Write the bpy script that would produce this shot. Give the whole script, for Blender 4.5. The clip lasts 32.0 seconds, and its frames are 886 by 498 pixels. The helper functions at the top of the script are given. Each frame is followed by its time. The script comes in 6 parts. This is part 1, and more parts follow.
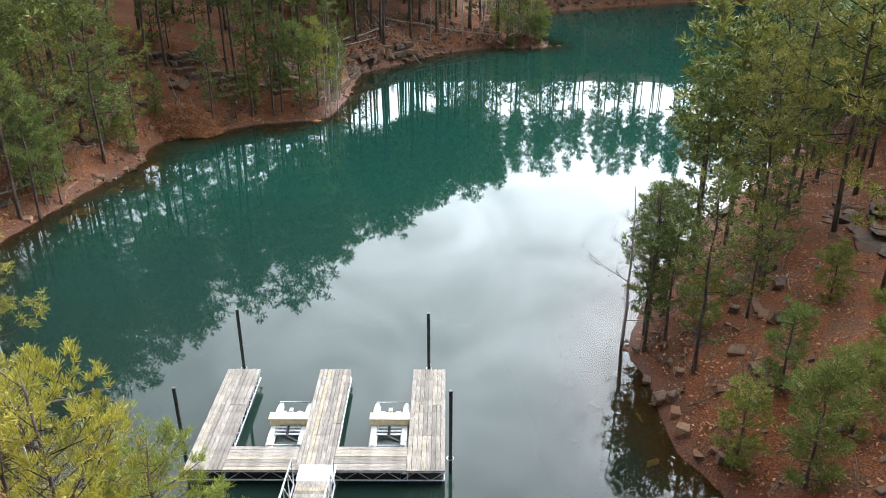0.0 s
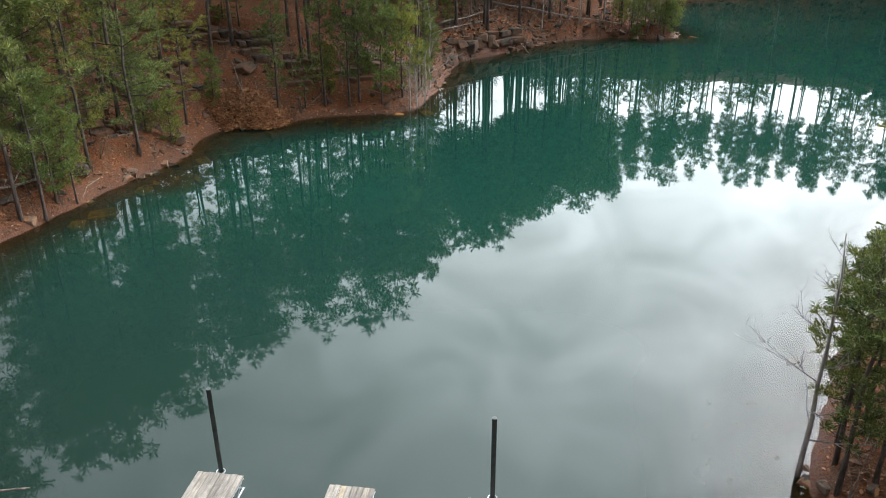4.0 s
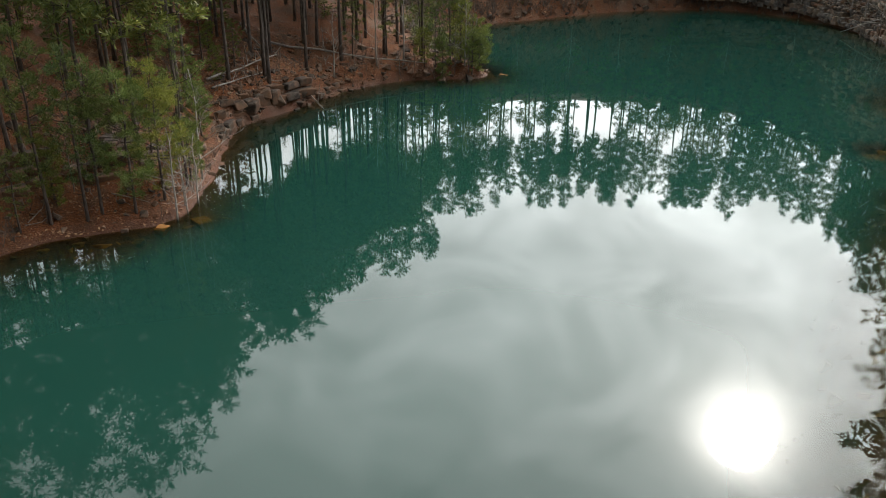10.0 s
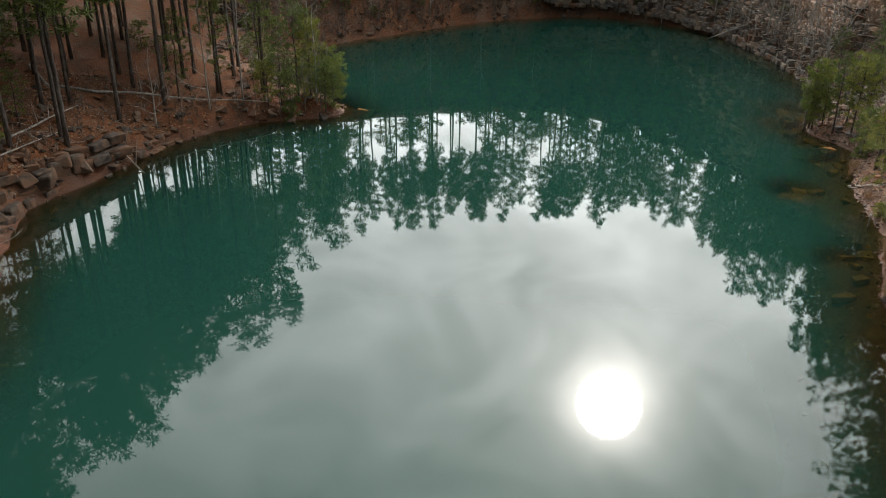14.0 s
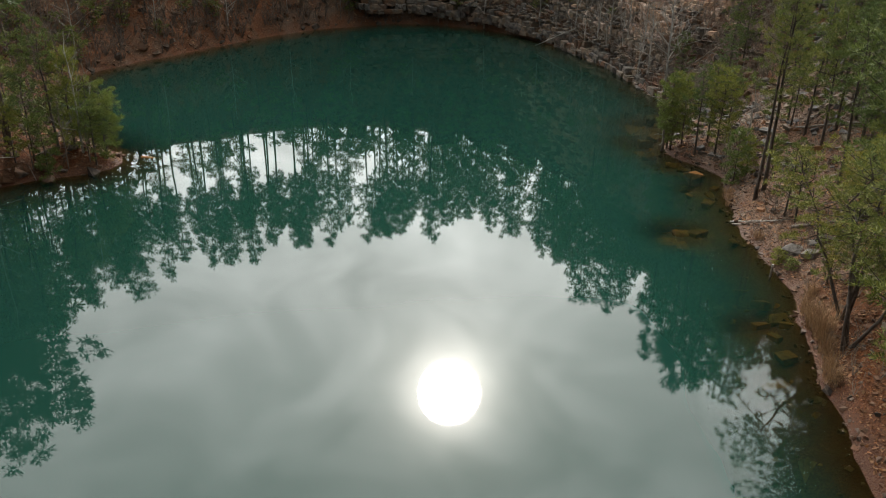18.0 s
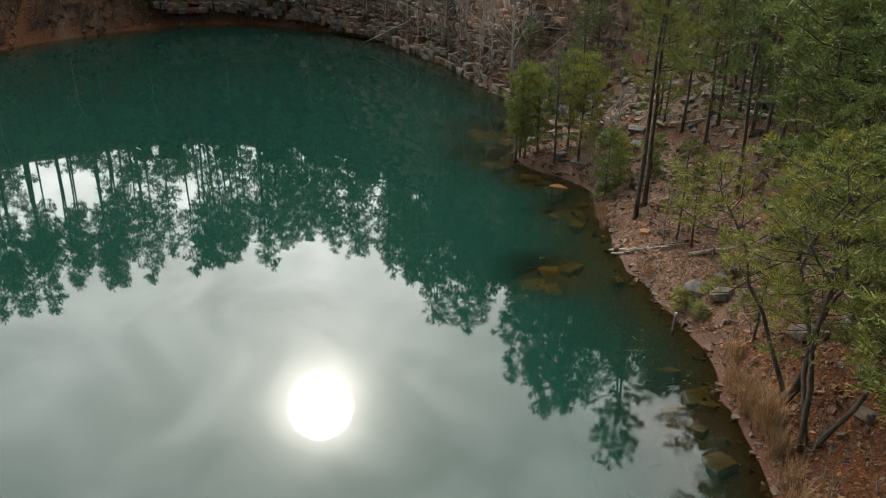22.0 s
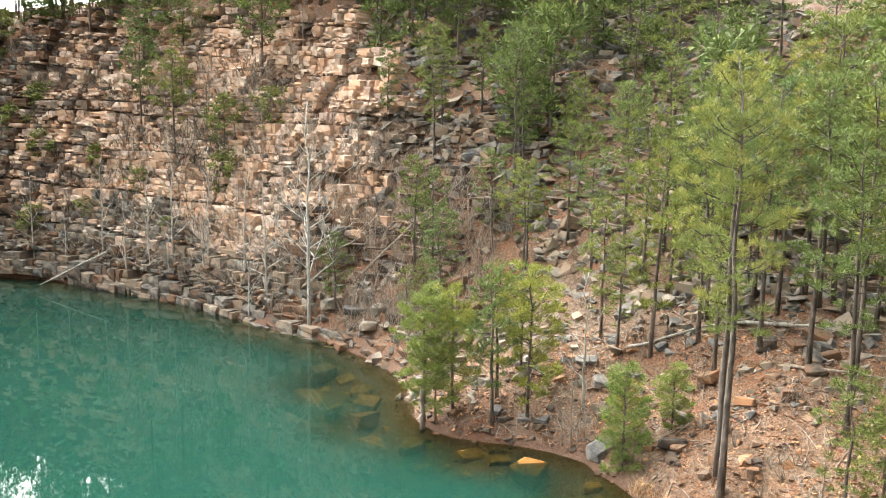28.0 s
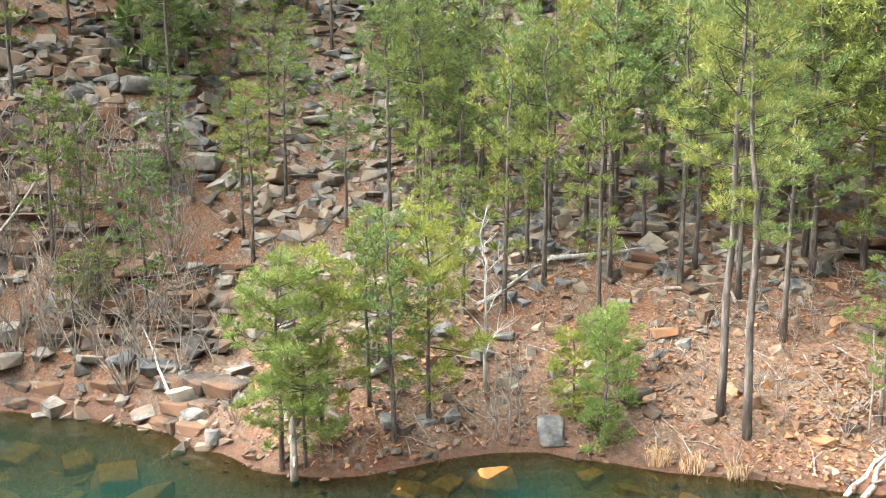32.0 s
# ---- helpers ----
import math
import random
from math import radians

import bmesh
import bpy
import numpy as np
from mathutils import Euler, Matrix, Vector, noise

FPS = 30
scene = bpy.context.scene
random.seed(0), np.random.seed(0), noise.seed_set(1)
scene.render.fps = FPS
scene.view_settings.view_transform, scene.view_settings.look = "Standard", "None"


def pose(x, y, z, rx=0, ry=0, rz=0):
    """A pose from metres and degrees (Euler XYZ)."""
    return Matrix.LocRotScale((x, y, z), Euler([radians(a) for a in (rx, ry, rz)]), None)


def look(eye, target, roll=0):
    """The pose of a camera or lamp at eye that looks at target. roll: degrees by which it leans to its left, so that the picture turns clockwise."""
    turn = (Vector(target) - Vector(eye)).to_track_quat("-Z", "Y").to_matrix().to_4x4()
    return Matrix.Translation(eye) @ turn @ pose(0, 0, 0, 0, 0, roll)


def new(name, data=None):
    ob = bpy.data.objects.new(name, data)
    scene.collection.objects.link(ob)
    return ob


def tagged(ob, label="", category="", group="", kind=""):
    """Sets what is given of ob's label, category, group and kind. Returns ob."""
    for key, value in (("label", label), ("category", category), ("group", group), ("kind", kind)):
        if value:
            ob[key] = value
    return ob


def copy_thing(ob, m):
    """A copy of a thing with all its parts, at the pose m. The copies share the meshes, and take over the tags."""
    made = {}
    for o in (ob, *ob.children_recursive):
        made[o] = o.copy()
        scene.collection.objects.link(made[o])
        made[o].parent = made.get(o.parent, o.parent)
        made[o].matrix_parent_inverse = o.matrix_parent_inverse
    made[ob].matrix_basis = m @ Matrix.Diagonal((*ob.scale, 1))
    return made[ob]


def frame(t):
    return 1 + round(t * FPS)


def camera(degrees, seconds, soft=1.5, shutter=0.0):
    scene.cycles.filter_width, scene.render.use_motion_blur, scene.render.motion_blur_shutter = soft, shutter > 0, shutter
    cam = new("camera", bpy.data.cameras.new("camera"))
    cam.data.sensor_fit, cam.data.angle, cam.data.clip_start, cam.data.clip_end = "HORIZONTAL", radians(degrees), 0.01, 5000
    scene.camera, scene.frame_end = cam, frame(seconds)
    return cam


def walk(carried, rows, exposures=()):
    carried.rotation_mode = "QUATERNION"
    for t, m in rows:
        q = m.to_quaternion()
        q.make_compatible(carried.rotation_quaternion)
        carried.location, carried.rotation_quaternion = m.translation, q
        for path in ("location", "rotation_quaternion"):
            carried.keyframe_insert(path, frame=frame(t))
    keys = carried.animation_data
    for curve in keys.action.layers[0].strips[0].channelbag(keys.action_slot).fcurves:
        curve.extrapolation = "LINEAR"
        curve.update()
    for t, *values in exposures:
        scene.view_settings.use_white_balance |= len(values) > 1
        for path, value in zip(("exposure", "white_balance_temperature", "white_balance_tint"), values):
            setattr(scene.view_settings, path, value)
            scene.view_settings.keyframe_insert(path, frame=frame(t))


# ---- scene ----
cam = camera(57.8, 32.0, 1.0)
PATH = [
    (0, (0.717, 3.021, 17.195), (0.706, 4.841, 16.366), -0.0),
    (0.5, (1.206, 4.328, 16.467), (1.106, 6.146, 15.638), -0.1),
    (1, (1.57, 5.468, 15.832), (1.378, 7.278, 15.003), -0.4),
    (2, (1.811, 8.027, 14.767), (1.529, 9.823, 13.932), -0.5),
    (3, (1.635, 10.717, 14.291), (1.357, 12.513, 13.455), -0.5),
    (3.5, (1.405, 12.05, 14.274), (1.13, 13.847, 13.439), -0.4),
    (5.5, (0.43, 17.237, 14.25), (0.158, 19.037, 13.422), 0.0),
    (6, (0.177, 18.447, 14.302), (-0.096, 20.248, 13.476), -0.2),
    (7, (-0.358, 20.776, 14.536), (-0.551, 22.587, 13.71), 0.2),
    (8, (-0.538, 22.912, 14.775), (-0.607, 24.733, 13.951), 0.2),
    (9, (-0.671, 25.312, 15.013), (-0.589, 27.133, 14.19), 0.3),
    (10, (-0.709, 27.71, 15.406), (-0.474, 29.516, 14.578), 0.6),
    (11, (-0.587, 30.394, 15.643), (-0.176, 32.168, 14.816), 0.6),
    (12, (-0.212, 33.049, 15.936), (0.19, 34.822, 15.104), 0.5),
    (13, (0.173, 35.778, 15.996), (0.579, 37.549, 15.162), 0.4),
    (13.5, (0.541, 37.147, 16.02), (1.053, 38.891, 15.185), 0.5),
    (15.5, (2.454, 42.337, 15.685), (3.067, 44.051, 14.855), 0.3),
    (16, (2.915, 43.657, 15.668), (3.6, 45.342, 14.838), 0.4),
    (17, (3.786, 46.217, 15.698), (4.615, 47.836, 14.865), 0.6),
    (18, (4.88, 48.483, 15.535), (5.825, 50.037, 14.704), 0.8),
    (19, (6.401, 50.553, 15.277), (7.431, 52.052, 14.445), 0.7),
    (20, (8.879, 52.705, 14.262), (9.909, 54.209, 13.439), 0.5),
    (21, (10.919, 54.642, 13.412), (12.062, 56.068, 12.599), 0.9),
    (22, (12.834, 56.211, 12.718), (14.061, 57.567, 11.908), 0.9),
    (23, (14.726, 57.688, 12.088), (15.962, 59.035, 11.277), 0.7),
    (24, (16.299, 59.594, 11.474), (17.57, 60.905, 10.658), 0.5),
    (25, (16.843, 62.399, 10.804), (18.191, 63.634, 9.995), 0.7),
    (25.5, (16.979, 64.21, 10.631), (18.405, 65.375, 9.85), 0.7),
    (26, (17.065, 65.869, 10.548), (18.6, 66.948, 9.856), 0.7),
    (26.5, (17.235, 67.952, 10.354), (18.917, 68.949, 9.935), 0.8),
    (28.5, (17.87, 75.782, 9.788), (19.762, 76.362, 9.505), 0.7),
    (29, (18.568, 77.633, 9.467), (20.494, 78.094, 9.188), 0.7),
    (29.5, (19.524, 79.539, 9.108), (21.48, 79.849, 8.828), 0.4),
    (30, (20.394, 81.316, 8.723), (22.371, 81.438, 8.449), 0.5),
    (30.5, (21.598, 83.171, 8.326), (23.577, 83.069, 8.057), 0.5),
    (31, (22.758, 84.673, 7.951), (24.719, 84.377, 7.694), 0.4),
    (31.5, (24.35, 86.305, 7.588), (26.257, 85.762, 7.333), 0.2),
    (32, (25.931, 87.591, 7.373), (27.739, 86.777, 7.11), -0.0),
]
walk(cam, [(t, look(eye, target, roll)) for t, eye, target, roll in PATH],
     [(0, -0.22, 6150, 11), (3, -0.4, 6250, 11), (6, -0.5, 6400, 9), (8, -0.6, 6550, 10), (10, -0.82, 6650, 10), (13, -0.97, 6700, 10), (20, -1.05, 6850, 9), (24, -0.95, 6900, 8),
      (25.5, -0.85, 6950, 8), (26.5, -0.1, 6950, 8), (28.5, 1.16, 6900, 8), (30, 1.15, 6850, 7), (32, 1.17, 6400, 6)])

# ---- world, sun ----
SUN_AZ, SUN_EL = radians(32.0), radians(34.7)
SUN_WAY = Vector((math.sin(SUN_AZ) * math.cos(SUN_EL), math.cos(SUN_AZ) * math.cos(SUN_EL), math.sin(SUN_EL)))


GLOW = ((0.0, (0.52, 0.57, 0.63)), (2.2, (13.9, 14.4, 14.7)), (40.0, (5.0, 4.9, 4.7)), (260.0, (14.0, 13.4, 12.6)), (1000.0, (66.0, 63.0, 59.0)))


def build_world():
    """Thin bright overcast over a clear sky: a Nishita sky veiled by cloud that glows round the sun."""
    w = bpy.data.worlds.new("overcast_sky")
    w.use_nodes = True
    scene.world = w
    nt = w.node_tree
    N, L = nt.nodes, nt.links
    N.clear()
    out, bg = N.new("ShaderNodeOutputWorld"), N.new("ShaderNodeBackground")
    sky = N.new("ShaderNodeTexSky")
    sky.sky_type, sky.sun_disc = "NISHITA", False
    sky.sun_elevation, sky.sun_rotation = SUN_EL, SUN_AZ
    sky.air_density, sky.dust_density = 1.0, 3.0
    co = N.new("ShaderNodeTexCoord")
    dot = N.new("ShaderNodeVectorMath")
    dot.operation = "DOT_PRODUCT"
    dot.inputs[1].default_value = SUN_WAY
    L.new(co.outputs["Generated"], dot.inputs[0])
    # glow of the cloud by the angle from the sun
    def term(power, colour):
        top = N.new("ShaderNodeMath")
        top.operation, top.inputs[1].default_value = "MAXIMUM", 0.0
        L.new(dot.outputs["Value"], top.inputs[0])
        pw = N.new("ShaderNodeMath")
        pw.operation, pw.inputs[1].default_value = "POWER", power
        L.new(top.outputs[0], pw.inputs[0])
        sc = N.new("ShaderNodeVectorMath")
        sc.operation, sc.inputs[0].default_value = "SCALE", colour
        L.new(pw.outputs[0], sc.inputs[3])
        return sc.outputs[0]

    total = None
    for power, colour in GLOW:
        one = term(power, colour)
        if total is not None:
            ad = N.new("ShaderNodeVectorMath")
            ad.operation = "ADD"
            L.new(total, ad.inputs[0])
            L.new(one, ad.inputs[1])
            one = ad.outputs[0]
        total = one
    # cloud billows, stretched towards the horizon
    div = N.new("ShaderNodeSeparateXYZ")
    L.new(co.outputs["Generated"], div.inputs[0])
    add = N.new("ShaderNodeMath")
    add.operation, add.inputs[1].default_value = "ADD", 0.25
    L.new(div.outputs["Z"], add.inputs[0])
    flat = N.new("ShaderNodeVectorMath")
    flat.operation = "DIVIDE"
    L.new(co.outputs["Generated"], flat.inputs[0])
    comb = N.new("ShaderNodeCombineXYZ")
    for k in range(3):
        L.new(add.outputs[0], comb.inputs[k])
    L.new(comb.outputs[0], flat.inputs[1])
    no = N.new("ShaderNodeTexNoise")
    no.inputs["Scale"].default_value, no.inputs["Detail"].default_value, no.inputs["Roughness"].default_value = 4.6, 7.0, 0.55
    no.inputs["Distortion"].default_value = 0.8
    L.new(flat.outputs[0], no.inputs["Vector"])
    mr = N.new("ShaderNodeMapRange")
    for k, v in ((1, 0.3), (2, 0.7), (3, 0.74), (4, 1.26)):
        mr.inputs[k].default_value = v
    L.new(no.outputs["Fac"], mr.inputs[0])
    cloud = N.new("ShaderNodeVectorMath")
    cloud.operation = "SCALE"
    L.new(total, cloud.inputs[0])
    L.new(mr.outputs[0], cloud.inputs[3])
    dim = N.new("ShaderNodeVectorMath")
    dim.operation = "SCALE"
    dim.inputs[3].default_value = 0.12
    L.new(sky.outputs[0], dim.inputs[0])
    mix = N.new("ShaderNodeMix")
    mix.data_type = "VECTOR"
    mix.inputs[0].default_value = 0.85
    L.new(dim.outputs[0], mix.inputs[4])
    L.new(cloud.outputs[0], mix.inputs[5])
    L.new(mix.outputs[1], bg.inputs[0])
    bg.inputs[1].default_value = 1.0
    L.new(bg.outputs[0], out.inputs[0])


build_world()
sun = new("sun", bpy.data.lights.new("sun", "SUN"))
sun.data.energy, sun.data.angle, sun.data.color = 2.1, radians(4.4), (1.0, 0.95, 0.88)
sun.matrix_world = look(SUN_WAY * 300, (0, 0, 0))

# ---- materials ----
def material(name, build):
    m = bpy.data.materials.new(name)
    m.use_nodes = True
    N, L = m.node_tree.nodes, m.node_tree.links
    bsdf = N["Principled BSDF"]
    bsdf.inputs["Specular IOR Level"].default_value = 0.3
    build(N, L, bsdf)
    return m


def noise_node(N, L, scale, detail=4.0, rough=0.55, where=None, stretch=None):
    n = N.new("ShaderNodeTexNoise")
    n.inputs["Scale"].default_value, n.inputs["Detail"].default_value, n.inputs["Roughness"].default_value = scale, detail, rough
    if where is not None:
        if stretch:
            mp = N.new("ShaderNodeMapping")
            mp.inputs["Scale"].default_value = stretch
            L.new(where, mp.inputs[0])
            where = mp.outputs[0]
        L.new(where, n.inputs["Vector"])
    return n.outputs["Fac"]


def ramp_node(N, L, fac, stops):
    r = N.new("ShaderNodeValToRGB")
    e = r.color_ramp.elements
    while len(e) < len(stops):
        e.new(0.5)
    for el, (p, c) in zip(e, stops):
        el.position, el.color = p, (*c, 1)
    L.new(fac, r.inputs[0])
    return r.outputs[0]


def mix_node(N, L, fac, a, b, kind="MIX"):
    m = N.new("ShaderNodeMix")
    m.data_type, m.blend_type = "RGBA", kind
    for sock, v in ((m.inputs[0], fac), (m.inputs[6], a), (m.inputs[7], b)):
        if isinstance(v, (int, float)):
            sock.default_value = v
        elif isinstance(v, tuple):
            sock.default_value = (*v, 1)
        else:
            L.new(v, sock)
    return m.outputs[2]


def math_node(N, L, op, a, b=0.0, clamp=False):
    m = N.new("ShaderNodeMath")
    m.operation, m.use_clamp = op, clamp
    for sock, v in ((m.inputs[0], a), (m.inputs[1], b)):
        if isinstance(v, (int, float)):
            sock.default_value = v
        else:
            L.new(v, sock)
    return m.outputs[0]


def bump_node(N, L, bsdf, height, strength=0.4, distance=0.05):
    b = N.new("ShaderNodeBump")
    b.inputs["Strength"].default_value, b.inputs["Distance"].default_value = strength, distance
    L.new(height, b.inputs["Height"])
    L.new(b.outputs[0], bsdf.inputs["Normal"])


def place_of(N):
    return N.new("ShaderNodeNewGeometry").outputs["Position"]


def object_place(N):
    return N.new("ShaderNodeTexCoord").outputs["Object"]


def random_of(N):
    return N.new("ShaderNodeObjectInfo").outputs["Random"]


def island_of(N):
    return N.new("ShaderNodeNewGeometry").outputs["Random Per Island"]


def ground_look(N, L, b):
    p = place_of(N)
    big, mid, fine = noise_node(N, L, 0.16, 5, 0.6, p), noise_node(N, L, 0.9, 6, 0.65, p), noise_node(N, L, 14, 5, 0.7, p)
    litter = ramp_node(N, L, fine, [(0.30, (0.038, 0.014, 0.008)), (0.5, (0.160, 0.052, 0.017)), (0.72, (0.34, 0.135, 0.046))])
    straw = ramp_node(N, L, fine, [(0.27, (0.028, 0.015, 0.010)), (0.5, (0.108, 0.044, 0.018)), (0.75, (0.24, 0.12, 0.055))])
    soil = mix_node(N, L, ramp_node(N, L, mid, [(0.42, (0, 0, 0)), (0.62, (1, 1, 1))]), litter, straw)
    gravel = ramp_node(N, L, noise_node(N, L, 7, 6, 0.75, p), [(0.3, (0.042, 0.032, 0.024)), (0.5, (0.145, 0.108, 0.078)), (0.68, (0.30, 0.24, 0.18))])
    at = N.new("ShaderNodeAttribute")
    at.attribute_name = "stony"
    fac = math_node(N, L, "ADD", math_node(N, L, "SUBTRACT", at.outputs["Fac"], 0.22), math_node(N, L, "MULTIPLY", math_node(N, L, "SUBTRACT", big, 0.5), 1.6), True)
    fac = math_node(N, L, "ADD", fac, math_node(N, L, "MULTIPLY", math_node(N, L, "SUBTRACT", mid, 0.5), 1.0), True)
    wet = N.new("ShaderNodeAttribute")
    wet.attribute_name = "wet"
    L.new(mix_node(N, L, wet.outputs["Fac"], mix_node(N, L, fac, soil, gravel), (0.075, 0.027, 0.012)), b.inputs["Base Color"])
    L.new(math_node(N, L, "SUBTRACT", 0.95, math_node(N, L, "MULTIPLY", wet.outputs["Fac"], 0.5)), b.inputs["Roughness"])
    bump_node(N, L, b, math_node(N, L, "ADD", fine, mid), 0.8, 0.12)


def rock_look(dark, middle, light, rust, zones=False):
    def build(N, L, b):
        p = object_place(N)
        rnd = N.new("ShaderNodeMath")
        rnd.operation = "ADD"
        L.new(random_of(N), rnd.inputs[0])
        L.new(island_of(N), rnd.inputs[1])
        rnd = math_node(N, L, "FRACT", rnd.outputs[0])
        n = noise_node(N, L, 2.2, 7, 0.68, p)
        base = ramp_node(N, L, n, [(0.3, dark), (0.5, middle), (0.72, light)])
        tint = ramp_node(N, L, rnd, [(0.0, (0.84, 0.81, 0.80)), (0.45, (0.96, 0.94, 0.92)), (0.75, (1.04, 1.0, 0.95)), (1.0, (1.14, 1.12, 1.08))] if zones
                         else [(0.0, (0.62, 0.60, 0.60)), (0.45, (0.9, 0.86, 0.82)), (0.75, (1.12, 1.0, 0.88)), (1.0, (1.3, 1.22, 1.12))])
        base = mix_node(N, L, 1.0, base, tint, "MULTIPLY")
        if zones:
            zone = ramp_node(N, L, noise_node(N, L, 0.3, 4, 0.6, p, (1, 1, 2.2)), [(0.34, (0.62, 0.56, 0.56)), (0.5, (0.97, 0.92, 0.90)), (0.64, (1.18, 1.17, 1.15))])
            base = mix_node(N, L, 1.0, base, zone, "MULTIPLY")
        stain = ramp_node(N, L, math_node(N, L, "ADD", noise_node(N, L, 0.9, 4, 0.6, p), math_node(N, L, "MULTIPLY", rnd, 0.22)), [(0.55, (0, 0, 0)), (0.72, (1, 1, 1))])
        L.new(mix_node(N, L, stain, base, rust), b.inputs["Base Color"])
        b.inputs["Roughness"].default_value = 0.85
        bump_node(N, L, b, noise_node(N, L, 6, 8, 0.7, p), 0.7, 0.08)
    return build


def bark_look(a, c, d):
    def build(N, L, b):
        p = object_place(N)
        n = noise_node(N, L, 9, 5, 0.65, p, (1, 1, 0.22))
        L.new(ramp_node(N, L, n, [(0.3, a), (0.5, c), (0.72, d)]), b.inputs["Base Color"])
        b.inputs["Roughness"].default_value = 0.92
        bump_node(N, L, b, n, 0.9, 0.03)
    return build


def needle_look(dark, middle, light):
    def build(N, L, b):
        rnd = random_of(N)
        isl = island_of(N)
        patch = noise_node(N, L, 1.5, 3, 0.6, object_place(N))
        t = math_node(N, L, "ADD", math_node(N, L, "MULTIPLY", isl, 0.45), math_node(N, L, "MULTIPLY", patch, 0.6))
        base = ramp_node(N, L, t, [(0.2, dark), (0.5, middle), (0.8, light)])
        tint = ramp_node(N, L, rnd, [(0.0, (0.72, 0.86, 0.9)), (0.4, (0.95, 0.97, 0.9)), (0.75, (1.10, 1.04, 0.85)), (1.0, (1.25, 1.12, 0.78))])
        base = mix_node(N, L, 1.0, base, tint, "MULTIPLY")
        L.new(base, b.inputs["Base Color"])
        b.inputs["Roughness"].default_value = 0.6
        out = N["Material Output"]
        tr = N.new("ShaderNodeBsdfTranslucent")
        L.new(base, tr.inputs[0])
        mx = N.new("ShaderNodeMixShader")
        mx.inputs[0].default_value = 0.22
        L.new(b.outputs[0], mx.inputs[1])
        L.new(tr.outputs[0], mx.inputs[2])
        L.new(mx.outputs[0], out.inputs[0])
    return build


def plank_look(a, c, d):
    def build(N, L, b):
        p = object_place(N)
        rnd = random_of(N)
        shift = N.new("ShaderNodeVectorMath")
        shift.operation = "ADD"
        L.new(p, shift.inputs[0])
        L.new(rnd, shift.inputs[1])
        n = noise_node(N, L, 6, 6, 0.7, shift.outputs[0], (8, 0.5, 8))
        base = ramp_node(N, L, n, [(0.25, a), (0.5, c), (0.75, d)])
        tint = ramp_node(N, L, rnd, [(0.0, (0.66, 0.64, 0.62)), (0.3, (0.9, 0.88, 0.87)), (0.7, (1.05, 1.03, 1.0)), (0.9, (1.15, 1.1, 0.98)), (1.0, (1.3, 1.15, 0.86))])
        base = mix_node(N, L, 1.0, base, tint, "MULTIPLY")
        dirt = ramp_node(N, L, noise_node(N, L, 1.6, 5, 0.65, p), [(0.35, (0.62, 0.60, 0.58)), (0.6, (1, 1, 1))])
        L.new(mix_node(N, L, 1.0, base, dirt, "MULTIPLY"), b.inputs["Base Color"])
        b.inputs["Roughness"].default_value = 0.85
        bump_node(N, L, b, n, 0.5, 0.01)
    return build


def plain_look(colour, rough=0.5, metal=0.0, wear=0.25):
    def build(N, L, b):
        n = noise_node(N, L, 7, 6, 0.7, object_place(N))
        low, high = tuple(v * (1 - wear) for v in colour), tuple(min(1, v * (1 + wear * 0.5)) for v in colour)
        L.new(ramp_node(N, L, n, [(0.35, low), (0.6, high)]), b.inputs["Base Color"])
        b.inputs["Roughness"].default_value, b.inputs["Metallic"].default_value = rough, metal
    return build


